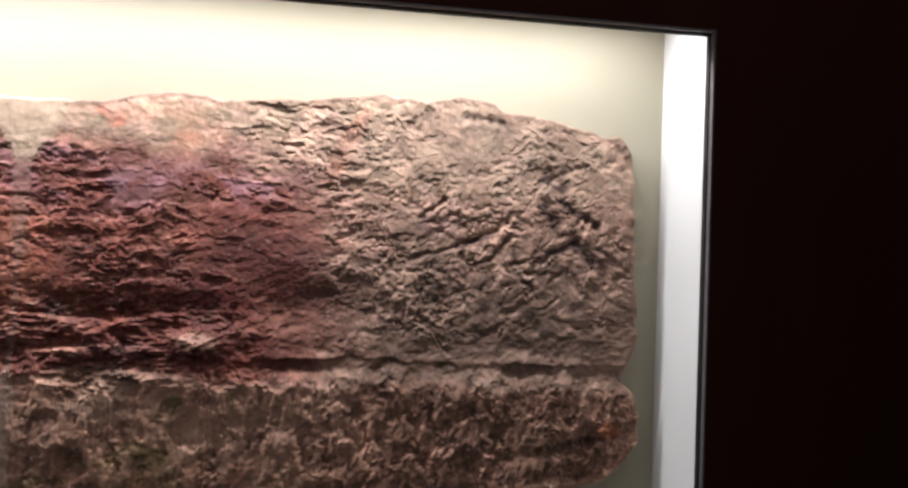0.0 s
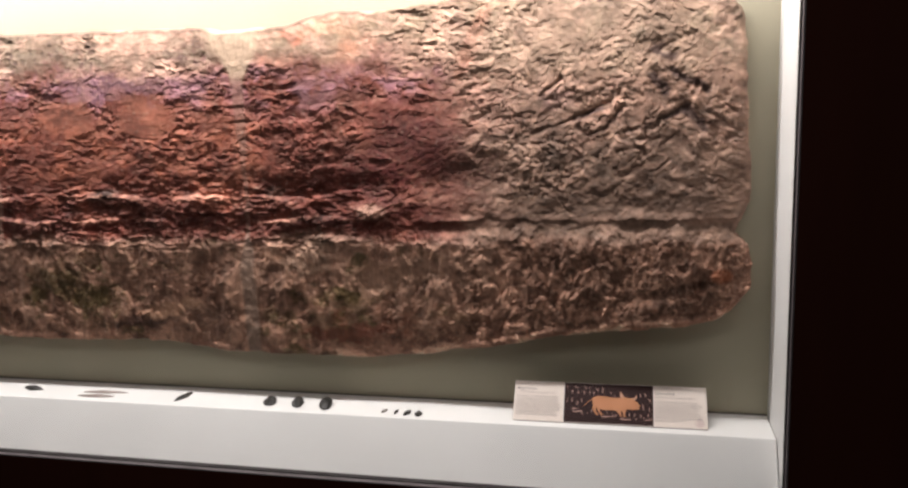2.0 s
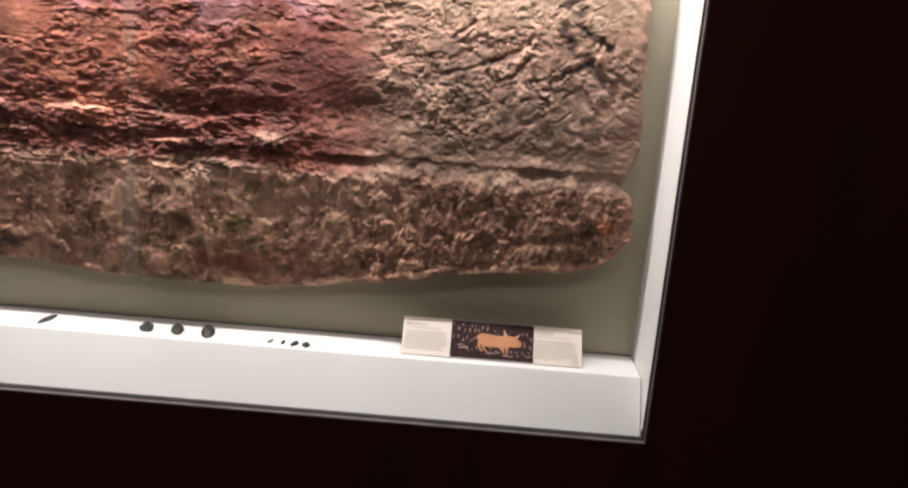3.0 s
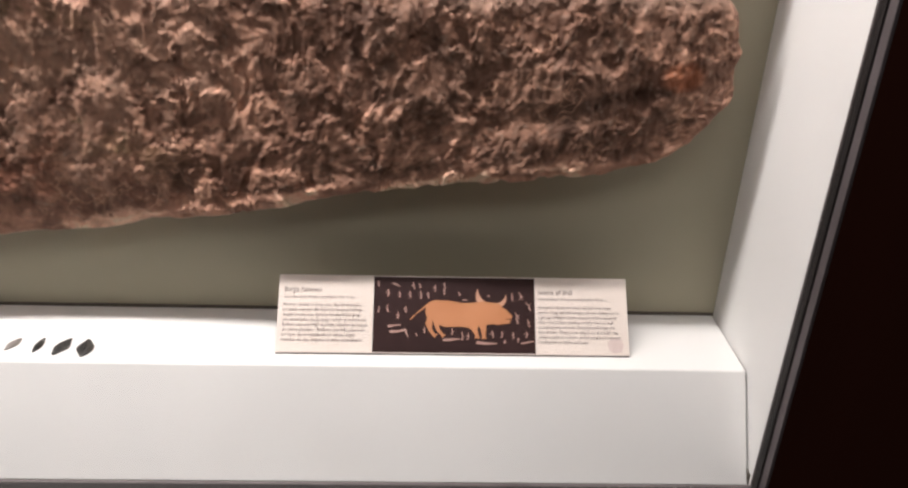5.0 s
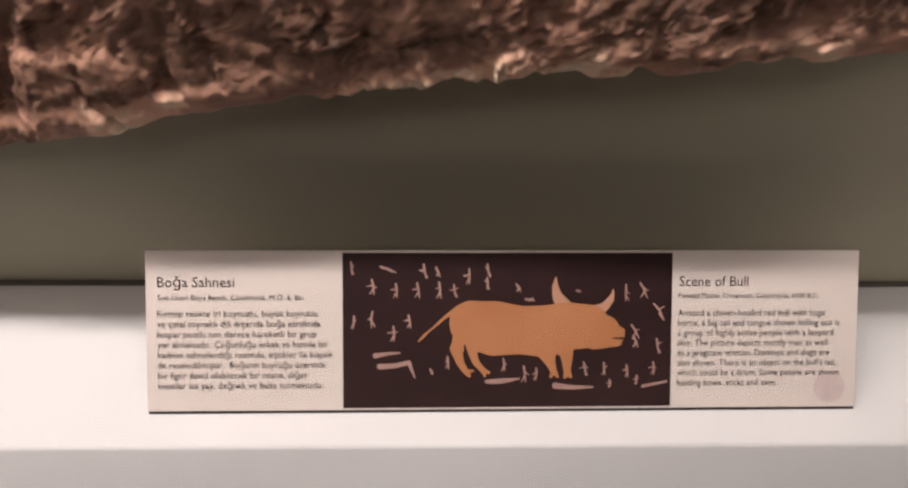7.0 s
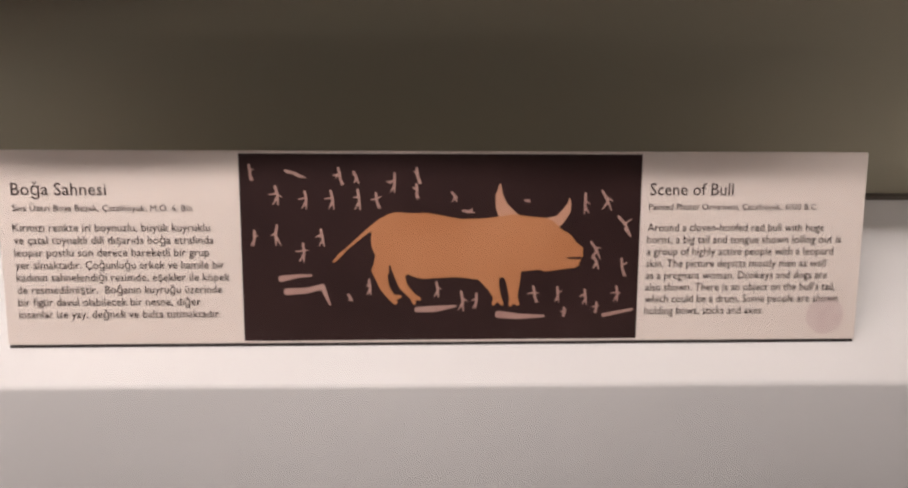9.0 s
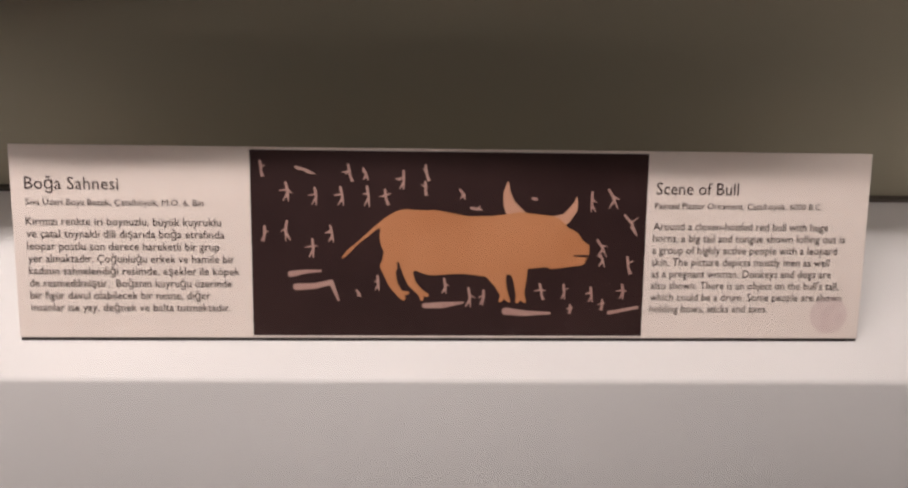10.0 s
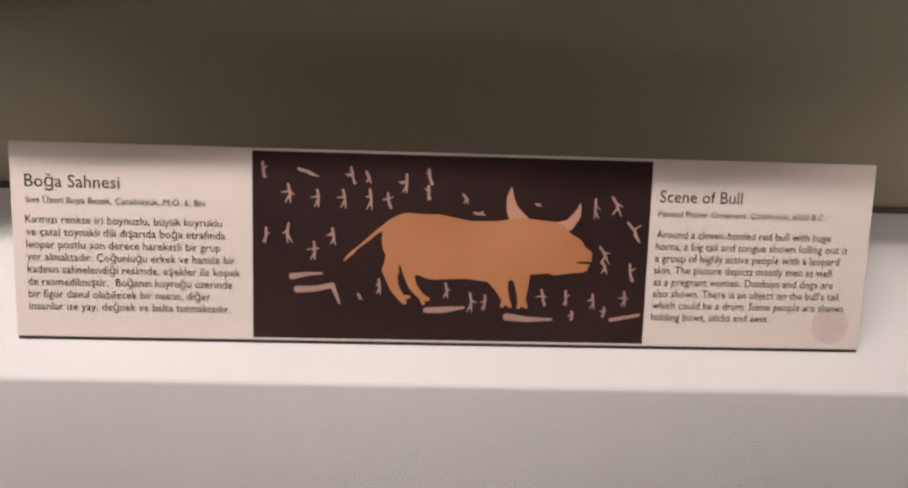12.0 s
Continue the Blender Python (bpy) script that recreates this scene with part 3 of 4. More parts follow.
    lay((0.38, 0.28, 0.22), 0.8 * step(bump_at(x, z, -0.535, 1.268, 0.042, 0.02) + 0.3 * n4, 0.3, 0.7))
    # lit crest of the level ridge, also painted pale
    lay((0.45, 0.31, 0.25), 0.55 * (1 - left) * bump_at(x, z + 0.2 * wob, x, 1.245, 1, 0.010) * step(n2, -0.3, 0.2))
    lay((0.20, 0.135, 0.105), 0.5 * step(x + wob, -0.30, -0.10) * (1 - step(z + wob, 1.28, 1.40)))
    # bench
    bench = 1 - step(z + 0.5 * wob, 1.185, 1.215)
    lay((0.33, 0.225, 0.18), bench)
    lay((0.150, 0.088, 0.068), bench * step(n2, 0.02, 0.3) * 0.4)
    n5, n6 = straight_fbm(x * 16, z * 4, 5, 0.6, 49), fbm(x * 6, z * 7, 4, 0.6, 50)
    lay((0.43, 0.315, 0.26), bench * step(n6 + 0.5 * n2, 0.02, 0.25) * 0.8)
    lay((0.12, 0.072, 0.050), bench * step(-n6 + 0.5 * n2, 0.08, 0.32) * 0.3)
    lay((0.38, 0.29, 0.25), bench * step(n5, 0.12, 0.3) * 0.6)
    lay((0.14, 0.085, 0.065), bench * step(-n5, 0.12, 0.32) * 0.4)
    lay((0.42, 0.31, 0.27), 0.6 * bench * step(bump_at(x + wob, z, -0.80, 1.08, 0.06, 0.10), 0.4, 0.8))
    lay((0.130, 0.115, 0.045), bench * 0.85 * step(n1 - 0.5 * n2, 0.18, 0.4) * (1 - step(x, -0.45, -0.25)))
    lay((0.25, 0.105, 0.065), bench * 0.75 * bump_at(x, z, -0.58, 1.0, 0.16, 0.05) * step(n2, -0.3, 0.3))
    # the same painted shading for the bench: dark hollows, pale flake tops
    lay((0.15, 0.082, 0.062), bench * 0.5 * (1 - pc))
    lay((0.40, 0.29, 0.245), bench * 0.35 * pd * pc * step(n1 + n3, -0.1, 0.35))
    lay((0.17, 0.105, 0.08), bench * 0.55 * step(x + wob, -0.35, -0.05))
    upright = step(fbm(x * 34 + 4 * n2, z * 15 + 3 * n1, 4, 0.55, 60), 0.05, 0.16) * step(n1 + 0.4 * n3, -0.15, 0.15)
    lay((0.42, 0.30, 0.25), 0.55 * bench * upright)
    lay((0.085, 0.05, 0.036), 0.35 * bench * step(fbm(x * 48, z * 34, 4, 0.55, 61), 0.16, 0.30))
    # slanting groove near the end: its shade painted as a dark band
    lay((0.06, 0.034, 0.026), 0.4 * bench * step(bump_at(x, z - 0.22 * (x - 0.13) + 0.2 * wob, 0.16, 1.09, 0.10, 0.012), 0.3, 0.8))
    for cx, cz, rx, rz, tone in BENCH_PATCHES:
        lay(tone, 0.85 * bench * step(bump_at(x + 1.2 * wob, z + 1.2 * wob, cx, cz, rx, rz) + 0.25 * n2, 0.3, 0.75))
    lay((0.30, 0.13, 0.07), 0.8 * step(bump_at(x, z, 0.235, 1.125, 0.03, 0.022), 0.4, 0.8))
    # pale flakes on the lower rim, with its bright edge highlights painted in
    lay((0.44, 0.31, 0.26), 0.7 * (1 - step(z - low + 0.025 * n2 + 0.012 * step(x, -0.35, -0.15), 0.022, 0.042)) * step(n1 + n2, -0.25, 0.15))
    flakes = np.maximum.reduce([bump_at(x, x * 0, cx, 0, rx, 1) for cx, rx in ((-0.18, 0.03), (-0.02, 0.055), (0.11, 0.032), (-0.40, 0.05), (-0.62, 0.04))])
    lay((0.62, 0.49, 0.42), 0.9 * (1 - step(z - low + 0.016 * n2 + 0.010 * n4, 0.016, 0.022)) * step(flakes + 0.7 * n2, 0.30, 0.5))
    wx, wz = warped(x, z)
    # worn flake edges as thin pale lines, their highlights put into the colour
    worn = np.exp(-(fbm(wx * 26, wz * 30, 4, 0.6, 54) / 0.035) ** 2) * step(fbm(x * 9, z * 10, 3, 0.5, 55), 0.0, 0.3)
    lay((0.50, 0.37, 0.30), 0.65 * bench * worn)
    worn = np.exp(-(straight_fbm(wx * 15, wz * 34, 5, 0.62, 56) / 0.030) ** 2) * step(fbm(x * 8, z * 11, 3, 0.5, 57), -0.05, 0.3)
    lay((0.50, 0.35, 0.26), (0.55 - 0.2 * body) * (1 - bench) * worn)
    worn = np.exp(-(fbm(wx * 20 + 8 * wz, wz * 22 - 8 * wx, 5, 0.6, 58) / 0.030) ** 2) * step(fbm(x * 7, z * 8, 3, 0.5, 59), -0.05, 0.3)
    lay((0.15, 0.085, 0.06), 0.6 * (1 - bench) * (1 - left) * worn)
    c *= (1 - 0.14 * bench[..., None] * np.array((0.0, 0.45, 1.0)))
    n7 = fbm(x * 130, z * 150, 3, 0.6, 53)
    calm = 1 - 0.6 * bench
    c *= np.clip(1 + 0.26 * n4 + (0.45 * n2 + 0.30 * n1) * calm + 0.14 * n7, 0.25, 2.0)[..., None]
    tint = np.array((0.99, 0.86, 0.785)) * (1 - bench[..., None]) + np.array((1.08, 0.88, 0.785)) * bench[..., None]
    c *= tint * (1 - body[..., None]) + np.array((1.0, 0.77, 0.715)) * body[..., None]
    lum = c.mean(-1, keepdims=True)
    c *= np.clip(lum / 0.17, 0.1, 3) ** 0.28
    c *= 1 - 0.06 * ((1 - left) * (1 - bench))[..., None]
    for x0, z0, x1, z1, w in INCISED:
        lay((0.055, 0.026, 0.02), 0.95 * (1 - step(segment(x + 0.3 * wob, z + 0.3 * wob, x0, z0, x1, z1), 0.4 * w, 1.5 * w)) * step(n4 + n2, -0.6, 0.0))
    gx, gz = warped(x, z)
    # gouges coloured darker inside, painting in the shade of their hollows
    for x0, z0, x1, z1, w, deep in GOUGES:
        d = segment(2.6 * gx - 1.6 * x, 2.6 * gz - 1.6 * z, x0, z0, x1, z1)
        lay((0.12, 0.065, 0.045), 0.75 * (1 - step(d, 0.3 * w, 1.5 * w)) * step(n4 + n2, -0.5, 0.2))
    lay((0.15, 0.09, 0.065), 0.85 * (1 - step(top - z + 0.008 * n2, 0.008, 0.018)) * step(n2 + 0.5 * n4, -0.35, 0.1))
    a, b = seam_mask(x, z)
    lay((0.47, 0.335, 0.235), 0.95 * a * step(z, 1.56, 1.60))
    lay((0.27, 0.145, 0.11), 0.55 * a * (1 - step(z, 1.56, 1.60)) * step(z, 1.2, 1.25))
    lay((0.34, 0.24, 0.185), 0.6 * a * (1 - step(z, 1.2, 1.25)))
    lay((0.42, 0.24, 0.18), 0.8 * b)
    return np.clip(c, (0.042, 0.021, 0.015), 0.8)


def painting_meshes():
    x, z, low, top, end = painting_grid()
    y = FACE - relief(x, z, low, top, end)
    y = np.minimum(y, BACK - 0.006)
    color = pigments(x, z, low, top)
    front_co = np.stack([x, y, z], -1)
    back_co = front_co.copy()
    back_co[..., 1] = BACK - 0.0005
    a, b = seam_mask(x, z)
    fill = np.maximum(a, b)
    cell = np.maximum.reduce([fill[:-1, :-1], fill[1:, :-1], fill[:-1, 1:], fill[1:, 1:]])
    cx = x[:-1, :-1]
    kind = np.where(cx > SEAM_A, 0, np.where(cx > SEAM_B, 1, 2))
    kind = np.where(cell > 0.6, np.where(cx > -1.2, 3, 4), kind)
    ids = np.arange(COLS * ROWS).reshape(COLS, ROWS)
    quads = np.stack([ids[:-1, :-1], ids[1:, :-1], ids[1:, 1:], ids[:-1, 1:]], -1)
    made = []
    for k in range(5):
        q = quads[kind == k]
        edges = np.concatenate([q[:, [0, 1]], q[:, [1, 2]], q[:, [2, 3]], q[:, [3, 0]]])
        key = np.sort(edges, 1)
        code = key[:, 0].astype(np.int64) * COLS * ROWS + key[:, 1]
        _, first, count = np.unique(code, return_index=True, return_counts=True)
        rim = edges[first[count == 1]]
        skirt = np.stack([rim[:, 1], rim[:, 0], rim[:, 0] + COLS * ROWS, rim[:, 1] + COLS * ROWS], -1)
        faces = np.concatenate([q, skirt])
        used, flat = np.unique(faces.ravel(), return_inverse=True)
        co = np.concatenate([front_co.reshape(-1, 3), back_co.reshape(-1, 3)])[used]
        col = np.concatenate([color.reshape(-1, 3)] * 2)[used]
        me = bpy.data.meshes.new("plaster")
        me.vertices.add(len(co))
        me.vertices.foreach_set("co", co.ravel().astype(np.float32))
        me.loops.add(len(flat))
        me.loops.foreach_set("vertex_index", flat.astype(np.int32).ravel())
        me.polygons.add(len(faces))
        me.polygons.foreach_set("loop_start", np.arange(0, len(flat), 4, dtype=np.int32))
        me.polygons.foreach_set("use_smooth", np.concatenate([np.ones(len(q), bool), np.zeros(len(skirt), bool)]))
        me.update(calc_edges=True)
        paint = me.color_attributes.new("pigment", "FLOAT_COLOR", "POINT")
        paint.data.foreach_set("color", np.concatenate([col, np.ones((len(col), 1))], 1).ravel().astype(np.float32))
        made.append(me)
    return made


painting = thing("wall_painting", "cracked reddish-brown painted plaster wall fragment in show case", "wall painting", (-1.0, BACK, 0.92))
pinv = painting.matrix_world.inverted()
names = (("plaster_panel", "tan and dark red plaster with incised strokes"), ("plaster_panel", "dark red and violet flaking plaster"), ("plaster_panel", ""), ("joint_filling", "smooth cream wedge-shaped filling"), ("joint_filling", "smooth pinkish filling"))
for me, (name, label) in zip(painting_meshes(), names):
    part(name, me, painted_plaster, painting, label).matrix_parent_inverse = pinv

# ---- the exhibit label ----
LEAN = -41.9
HIGH, WIDE = 0.0958, 0.42
sign = thing("exhibit_label", "cream bilingual exhibit label leaning back on white ledge", "label")
sign.matrix_world = pose(0, 0, SHELF + 0.0006, LEAN, 0, 0.26)


def flat_box(x0, x1, z0, z1, y0, y1, bevel=0.0):
    return box(bmesh.new(), x0, x1, y0, y1, z0, z1, bevel)


part("board", flat_box(-WIDE / 2, WIDE / 2, 0.0016, HIGH, 0.0, 0.003, 0.0006), card, sign, "thin cream printed board")
# dark strip added below the board as its shadow line on the ledge
part("foot", flat_box(-WIDE / 2 + 0.0005, WIDE / 2 - 0.0005, 0.0, 0.0018, 0.0006, 0.0026), rubber, sign, "thin dark strip standing for the shadow line under the board")
part("picture_print", flat_box(-0.0965, 0.0975, 0.0030, 0.0945, -0.00025, 0.0012), print_dark, sign, "dark plum printed picture field")
bm = bmesh.new()
side = [bm.verts.new(p) for p in ((-0.05, 0.003, 0.085), (-0.05, 0.003, 0.012), (-0.05, 0.0745, 0.0672))]
bm.faces.new(side)
far = bmesh.ops.extrude_face_region(bm, geom=bm.faces[:])
bmesh.ops.translate(bm, verts=[v for v in far["geom"] if isinstance(v, bmesh.types.BMVert)], vec=(0.1, 0, 0))
part("prop", bm, card_edge, sign, "pale card prop behind the board")


def text_mesh(words, size):
    cu = bpy.data.curves.new("text", "FONT")
    cu.body, cu.size, cu.resolution_u = words, size, 2
    ob = bpy.data.objects.new("text", cu)
    scene.collection.objects.link(ob)
    bpy.context.view_layer.update()
    me = bpy.data.meshes.new_from_object(ob.evaluated_get(bpy.context.evaluated_depsgraph_get()))
    bpy.data.objects.remove(ob)
    me.materials.clear()
    return me


def write(name, words, x0, x1, base, size):
    """A line of print whose left and right ends are given, in mm on the board."""
    me = text_mesh(words, size / 1000)
    co = np.empty(len(me.vertices) * 3)
    me.vertices.foreach_get("co", co)
    co = co.reshape(-1, 3)
    lo, hi = co[:, 0].min(), co[:, 0].max()
    out = np.empty_like(co)
    out[:, 0] = (x0 + (co[:, 0] - lo) / (hi - lo) * (x1 - x0)) / 1000
    out[:, 1] = -0.00035
    out[:, 2] = base / 1000 + co[:, 1]
    me.vertices.foreach_set("co", out.ravel())
    me.update()
    part(name, me, ink, sign)


write("title", "Boğa Sahnesi", -203, -159, 74.6, 8.6)
write("subtitle", "Sıva Üzeri Boya Bezek, Çatalhöyük, M.Ö. 6. Bin", -203, -119, 67.0, 4.4)
LEFT_TEXT = (("Kırmızı renkte iri boynuzlu, büyük kuyruklu", -111), ("ve çatal toynaklı dili dışarıda boğa etrafında", -109.5), ("leopar postlu son derece hareketli bir grup", -112), ("yer almaktadır. Çoğunluğu erkek ve hamile bir", -105), ("kadının sahnelendiği resimde, eşekler ile köpek", -102.5), ("de resmedilmiştir.  Boğanın kuyruğu üzerinde", -106.5), ("bir figür davul olabilecek bir nesne, diğer", -117), ("insanlar ise yay, değnek ve balta tutmaktadır.", -107.5))
for i, (words, x1) in enumerate(LEFT_TEXT):
    write("text_line", words, -203.5, x1, 57.3 - 6.04 * i, 5.6)
write("title", "Scene of Bull", 101.9, 143.2, 74.7, 8.6)
write("subtitle", "Painted Plaster Ornament, Çatalhöyük, 6000 B.C.", 101.6, 186, 67.6, 4.4)
RIGHT_TEXT = (("Around a cloven-hoofed red bull with huge", 190), ("horns, a big tail and tongue shown lolling out is", 199), ("a group of highly active people with a leopard", 195.4), ("skin. The picture depicts mostly men as well", 192), ("as a pregnant woman. Donkeys and dogs are", 193.3), ("also shown. There is an object on the bull's tail,", 197.7), ("which could be a drum. Some people are shown", 199.7), ("holding bows, sticks and axes.", 161.8))
for i, (words, x1) in enumerate(RIGHT_TEXT):
    write("text_line", words, 101.3, x1, 57.0 - 5.97 * i, 5.6)

# plain printed shapes in the picture field
BULK = ((-20.6, 52.8, 13.6), (-7.7, 49.9, 16.2), (8.3, 48.8, 14.3), (22.6, 48.1, 15.4), (35.1, 51, 14.3), (47.7, 51, 12.9), (56.9, 48, 9.7), (63.4, 45.9, 6.2))
STROKES = (
    ((-23.5, 45.3, 10.2), (-30.4, 38.1, 3.6), (-27.8, 29.4, 2.3), (-24.4, 24.4, 1.7), (-22.6, 22, 1.1)),
    ((-24.4, 24.4, 1.5), (-20.2, 24.8, 0.7)),
    ((-18.1, 42.7, 6.6), (-20.6, 35.6, 2.6), (-18.6, 29.8, 2), (-14.5, 25.3, 1.6), (-10.9, 23.7, 0.9)),
    ((-14.5, 25.3, 1.4), (-13.3, 21.4, 0.7)),
    ((22, 38.9, 7.1), (25.6, 29.2, 2.9), (27.4, 24.7, 2), (29.8, 21.1, 0.9)),
    ((27.4, 24.7, 1.6), (25.8, 21.1, 0.9)),
    ((33.6, 42.6, 6.3), (35.3, 32, 3.4), (35.4, 24.8, 2.1), (37.7, 20.9, 0.9)),
    ((35.4, 24.8, 1.8), (34.1, 20.5, 0.9)),
    ((-24, 63, 2.6), (-29.1, 62.2, 1.4), (-36, 57.2, 0.9), (-46, 48.6, 0.5), (-49, 45.8, 0.9), (-52.2, 42.4, 0.5)),
    ((53.4, 44.7, 8.1), (64.5, 41, 2.3), (67.3, 40.3, 0.5)),
    ((61.5, 47, 5.2), (68.4, 48.4, 1.3)))
HORNS = (
    ((33.7, 62.1, 5), (29.3, 69, 3), (28, 74.5, 1.9), (28.4, 79.9, 0.4)),
    ((51.8, 59.8, 3.9), (57.6, 62.5, 2.5), (61, 67, 2), (62.3, 70.6, 0.9), (62.4, 73.2, 0.2)))
# dark gaps left in the orange shape: between the hind legs and at the mouth
GAPS = (((-25.2, 40, 0.5), (-24.4, 34.7, 1.1), (-22, 28, 0.9)), ((62, 43.9, 0.3), (68.5, 43.8, 0.7)))


def printed_shape(chains, step_mm, lift=0.0005):
    """A flat shape: all that lies within tapered strokes."""
    pts = [p for c in chains for p in c]
    x0, x1 = min(p[0] - p[2] for p in pts) - 1, max(p[0] + p[2] for p in pts) + 1
    z0, z1 = min(p[1] - p[2] for p in pts) - 1, max(p[1] + p[2] for p in pts) + 1
    gx, gz = np.meshgrid(np.arange(x0, x1, step_mm), np.arange(z0, z1, step_mm), indexing="ij")

    def field(px, pz):
        d = np.full(px.shape, 99.0)
        for chain in chains:
            for (ax, az, ar), (bx, bz, br) in zip(chain, chain[1:]):
                t = np.clip(((px - ax) * (bx - ax) + (pz - az) * (bz - az)) / ((bx - ax) ** 2 + (bz - az) ** 2), 0, 1)
                d = np.minimum(d, np.hypot(px - ax - t * (bx - ax), pz - az - t * (bz - az)) - ar - t * (br - ar))
        return d

    f = field(gx, gz)
    keep = (f[:-1, :-1] < 0) | (f[1:, :-1] < 0) | (f[:-1, 1:] < 0) | (f[1:, 1:] < 0)
    for _ in range(3):
        e = 0.05
        dx, dz = (field(gx + e, gz) - field(gx - e, gz)) / (2 * e), (field(gx, gz + e) - field(gx, gz - e)) / (2 * e)
        f = field(gx, gz)
        out = np.where((f > 0) & (f < 2 * step_mm), f, 0) / np.maximum(dx * dx + dz * dz, 0.2)
        gx, gz = gx - out * dx, gz - out * dz
    ids = np.arange(gx.size).reshape(gx.shape)
    q = np.stack([ids[:-1, :-1], ids[1:, :-1], ids[1:, 1:], ids[:-1, 1:]], -1)[keep]
    used, flat = np.unique(q.ravel(), return_inverse=True)
    co = np.stack([gx.ravel() / 1000, np.full(gx.size, -lift), gz.ravel() / 1000], 1)[used]
    me = bpy.data.meshes.new("printed_shape")
    me.from_pydata(co.tolist(), [], flat.reshape(-1, 4).tolist())
    return me


part("printed_shape", printed_shape((BULK, *STROKES), 0.5), print_orange, sign, "plain orange printed shape")
part("printed_shape", printed_shape(HORNS, 0.4, 0.00045), print_rose, sign, "paler rose-orange printed curved shapes")
for chain in GAPS:
    part("mark", printed_shape((chain,), 0.3, 0.0007), print_dark, sign)
MARKS_A = ((-91.3, 85.3, 5, 0), (-69.5, 84.7, 7, 3), (-48.6, 83.6, 5.5, 1), (-40.8, 83.1, 4, 2), (-22.6, 80.5, 6, 1), (-11.3, 84, 5, 0), (-12.1, 76.3, 4.5, 0), (-78.9, 74.3, 6, 1), (-65.2, 72.2, 5.5, 1), (-52.4, 72.3, 6, 1), (-39.7, 72.4, 6.5, 0), (-31, 72, 5, 1), (-90.2, 53.7, 5, 0), (-79.5, 55.2, 6.5, 0), (-66.8, 46.7, 6, 1), (-57.4, 53.9, 5.5, 1), (-34.9, 29.5, 5, 0), (-44.4, 24.3, 2.5, 2))
MARKS_B = ((-1.9, 28.2, 5, 0), (10.3, 22.4, 6.5, 0), (17, 22.4, 5, 0), (6.3, 73.7, 3.5, 2), (13.5, 66.7, 4, 3), (69.9, 70.6, 6.5, 0), (80.8, 72.1, 7, 2), (90.1, 59.3, 8, 2), (76, 47.6, 6.5, 2), (89.5, 38.9, 6, 0), (76.2, 41.7, 5, 2), (46, 25.5, 5.5, 1), (57.7, 25.5, 5, 0), (71.5, 24.1, 5, 1), (77, 18.8, 3.5, 1), (87.1, 25.6, 5, 1), (60.9, 16.6, 3, 1), (42, 71.8, 1.8, 3))
rng = random.Random(5)
for x, z, size, form in (*MARKS_A, *MARKS_B):
    tilt = {0: 0.05, 1: 0.1, 2: 0.5, 3: 1.3}[form] + rng.uniform(-0.12, 0.12)
    sx, sz = math.sin(tilt) * size * 0.75, math.cos(tilt) * size * 0.75
    chains = [((x - sx, z + sz, 0.6), (x + rng.uniform(-0.4, 0.4), z + 0.2 * sz, 0.65), (x + sx * 0.9, z - sz, 0.25))]
    if form in (1, 3):
        chains.append(((x - 0.3 * sx, z + 0.25 * sz, 0.5), (x - 0.62 * size, z + 0.1 * size, 0.25)))
    chains.append(((x, z - 0.2 * sz, 0.6), (x - 0.32 * size * rng.choice((-1, 1)), z - 0.95 * sz, 0.22)))
    chains.append(((x, z + 0.3 * sz, 0.5), (x + 0.4 * size * rng.choice((-1, 1)), z + rng.uniform(-0.1, 0.5) * size, 0.22)))
    part("mark", printed_shape(chains, 0.3), print_pink, sign)
BARS = (((-77.5, 34, 1.6), (-70, 35.3, 0.9), (-63.3, 35.6, 0.6)), ((-75, 27.6, 1.7), (-66, 28, 1.4), (-58, 30, 1.3), (-54.5, 21, 0.5)), ((-12, 18.3, 1.3), (-3, 18.6, 1.6), (7, 20, 0.5)), ((28.5, 15.6, 1.9), (38, 14.6, 1.4), (50.7, 14.7, 0.6)), ((80.7, 15, 1.0), (94.8, 17.8, 0.7)))
for chain in BARS:
    part("mark", printed_shape((chain,), 0.4), print_pink, sign)
part("stamp", printed_shape((((193.7, 14.0, 9.5), (193.8, 13.9, 9.5)),), 0.8, 0.00015), stamp_ink, sign, "faint round pinkish stamp")

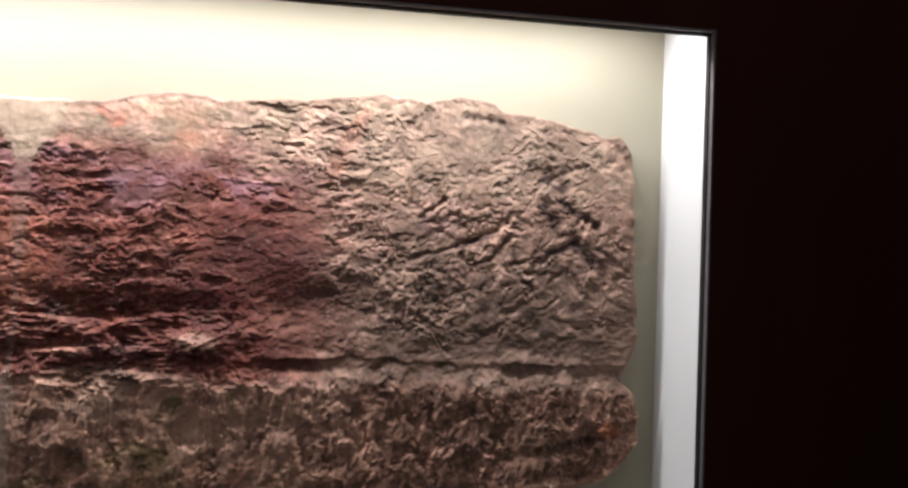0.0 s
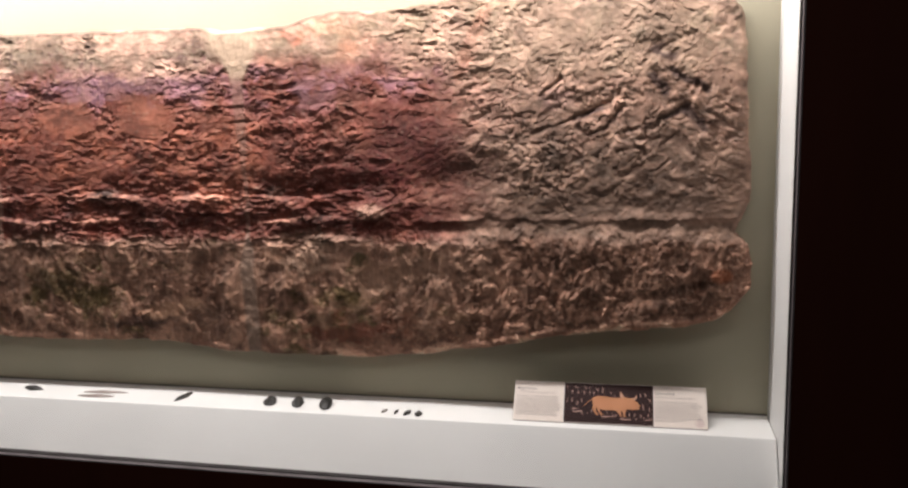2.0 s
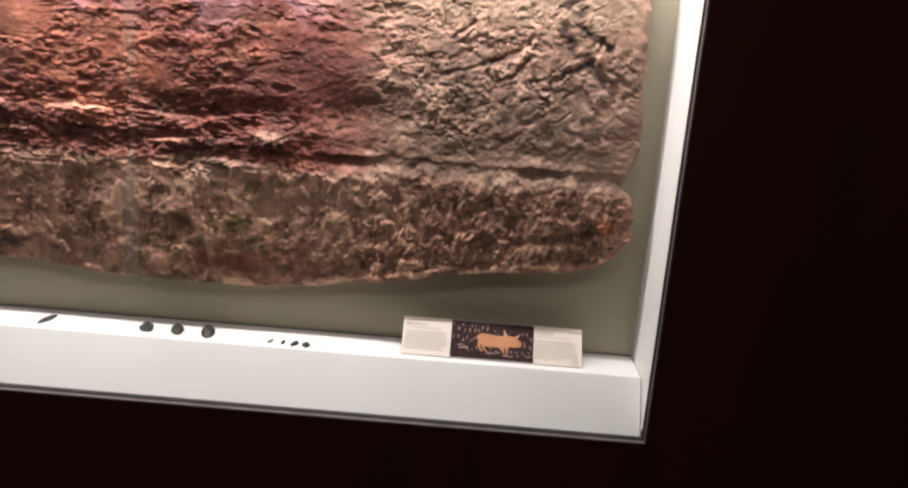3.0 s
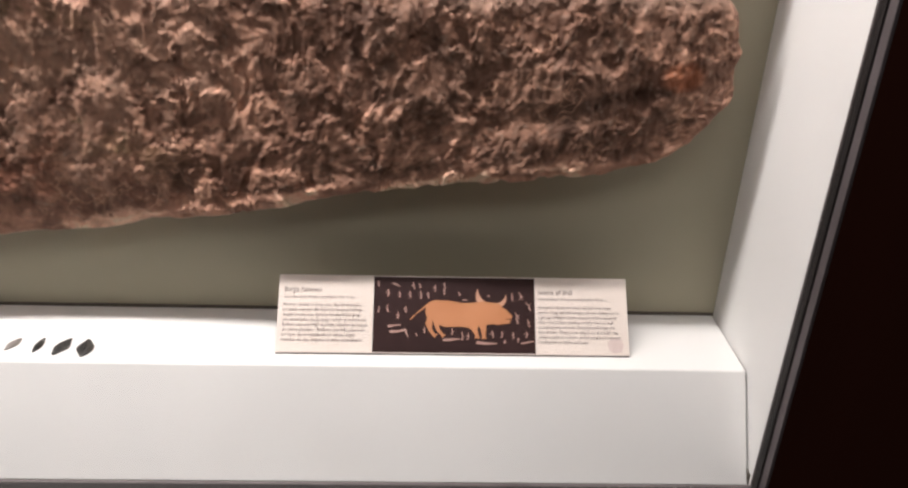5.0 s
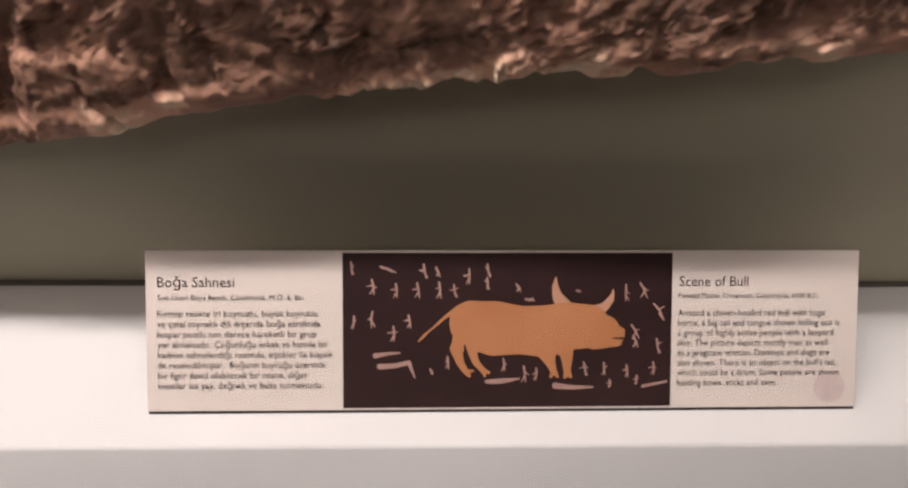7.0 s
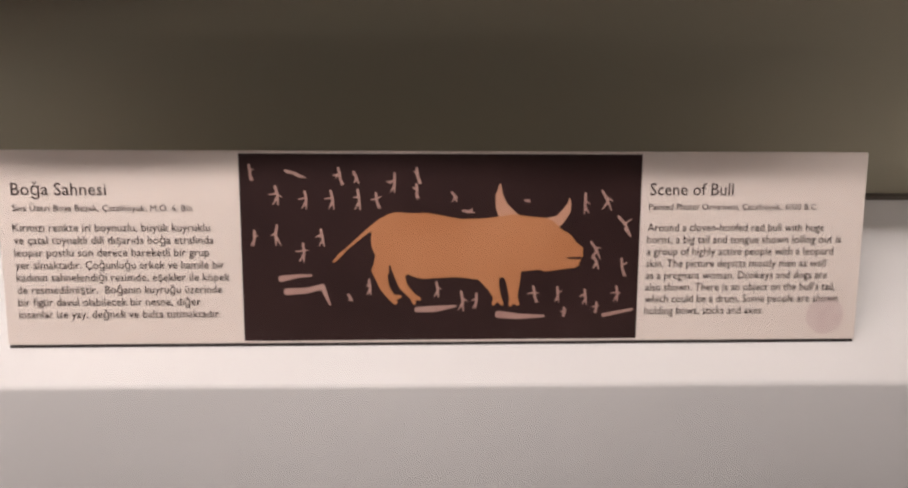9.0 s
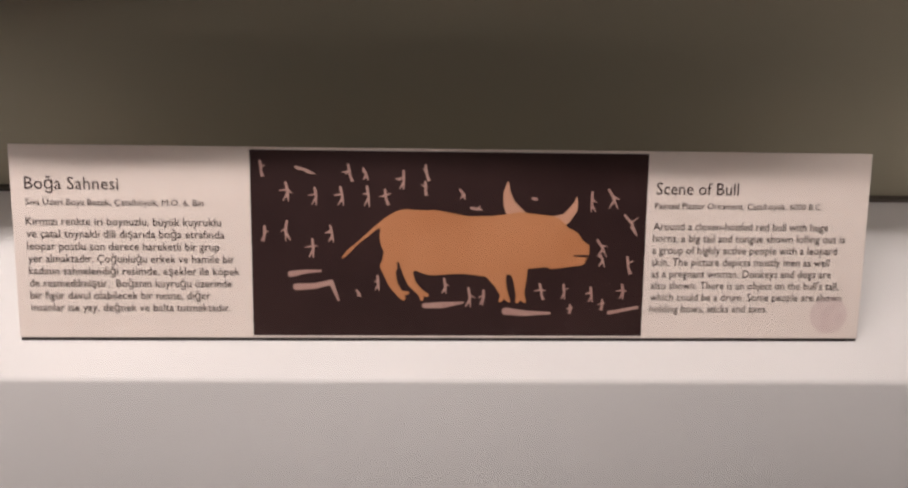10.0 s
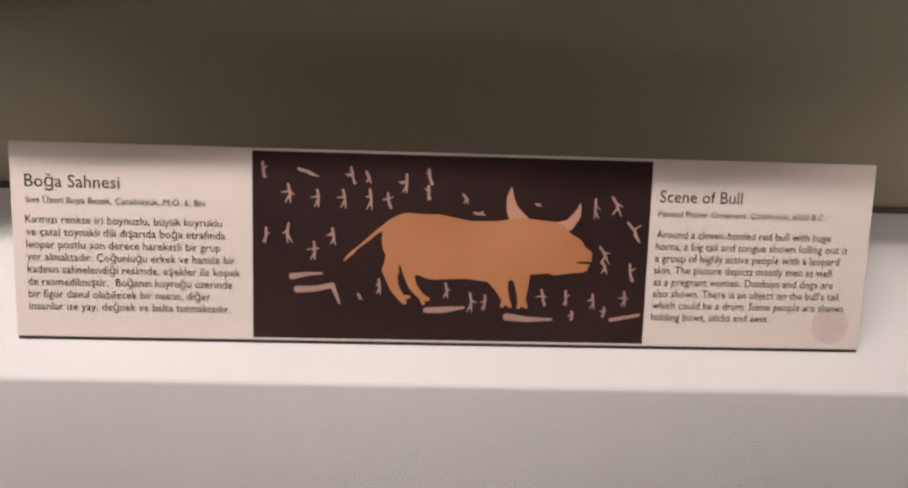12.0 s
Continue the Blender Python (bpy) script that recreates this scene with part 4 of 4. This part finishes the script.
# ---- stone tools on the ledge ----


def knapped(name, place, length, width, thick, turn, mat, label, category, group="", tip=1.0, seed=0):
    """A chipped stone: a leaf-shaped outline, faceted faces and a ragged edge."""
    r = random.Random(seed)
    bm = bmesh.new()
    around = 18
    rings = ((1.0, 0.35), (0.72, 0.80), (0.35, 1.0))
    loops = []
    for scale, height in rings:
        loop = []
        for i in range(around):
            a = 2 * math.pi * i / around
            c, s = math.cos(a), math.sin(a)
            along = c * length / 2
            taper = (1 - 0.85 * tip * max(c, 0) ** 1.5) * (1 - 0.25 * tip * max(-c, 0) ** 2)
            across = (s * 0.45 + math.copysign((1 - abs(c)) ** 0.8, s) * 0.55) * width / 2 * taper if tip > 0.5 else s * width / 2 * taper
            j = 1 + r.uniform(-0.07, 0.07)
            loop.append(bm.verts.new((along * scale * j, across * scale * j, thick * height * (1 + r.uniform(-0.15, 0.15)))))
        loops.append(loop)
    base = [bm.verts.new((v.co.x * 0.96, v.co.y * 0.96, 0)) for v in loops[0]]
    chain = [base, *loops]
    for lo, hi in zip(chain, chain[1:]):
        for i in range(around):
            k = (i + 1) % around
            bm.faces.new((lo[i], lo[k], hi[k], hi[i]))
    bm.faces.new(loops[-1])
    bm.faces.new(list(reversed(base)))
    bmesh.ops.recalc_face_normals(bm, faces=bm.faces[:])
    ob = part(name, bm, mat)
    ob.matrix_world = pose(place[0], place[1], SHELF + 0.0002, 0, 0, turn)
    return tagged(ob, label, category, group)


knapped("arrowhead", (-0.516, 0.011), 0.026, 0.012, 0.004, 68, grey_flint, "small grey stone arrowhead lying on white ledge", "arrowhead", "arrowheads on the ledge", 0.9, 1)
knapped("arrowhead", (-0.486, 0.009), 0.029, 0.010, 0.004, 86, obsidian, "narrow black stone arrowhead lying on white ledge", "arrowhead", "arrowheads on the ledge", 1.0, 2)
knapped("arrowhead", (-0.458, 0.007), 0.037, 0.017, 0.005, 76, obsidian, "long black stone arrowhead lying on white ledge", "arrowhead", "arrowheads on the ledge", 1.0, 3)
knapped("arrowhead", (-0.431, 0.005), 0.036, 0.021, 0.005, 97, obsidian, "broad black stone arrowhead lying on white ledge", "arrowhead", "arrowheads on the ledge", 0.7, 4)
knapped("scraper", (-0.816, 0.028), 0.052, 0.033, 0.012, 110, obsidian, "rounded black stone scraper lying on white ledge", "stone tool", "scrapers on the ledge", 0.35, 5)
knapped("scraper", (-0.744, 0.031), 0.062, 0.030, 0.012, 108, obsidian, "oval black stone scraper lying on white ledge", "stone tool", "scrapers on the ledge", 0.4, 6)
knapped("scraper", (-0.671, 0.031), 0.070, 0.034, 0.014, 105, obsidian, "large oval black stone scraper lying on white ledge", "stone tool", "scrapers on the ledge", 0.4, 7)
knapped("spearhead", (-1.056, 0.030), 0.066, 0.020, 0.007, 75, obsidian, "leaf-shaped black stone spearhead lying on white ledge", "spearhead", "", 1.0, 8)
knapped("blade", (-1.285, 0.034), 0.130, 0.016, 0.005, 4, pale_bone, "long pale grey stone blade lying on white ledge", "blade", "blades on the ledge", 0.7, 9)
knapped("blade", (-1.295, 0.006), 0.105, 0.018, 0.005, 184, pale_bone, "shorter pale grey stone blade lying on white ledge", "blade", "blades on the ledge", 0.7, 10)
knapped("spearhead", (-1.506, 0.032), 0.058, 0.026, 0.009, 178, obsidian, "broad black stone spearhead lying on white ledge", "spearhead", "", 0.9, 11)
knapped("arrowhead", (-1.645, 0.035), 0.040, 0.018, 0.006, 60, obsidian, "black stone arrowhead lying on white ledge", "arrowhead", "", 0.9, 12)
knapped("arrowhead", (-1.70, 0.035), 0.040, 0.018, 0.006, 55, obsidian, "black stone arrowhead lying on white ledge", "arrowhead", "", 0.9, 13)
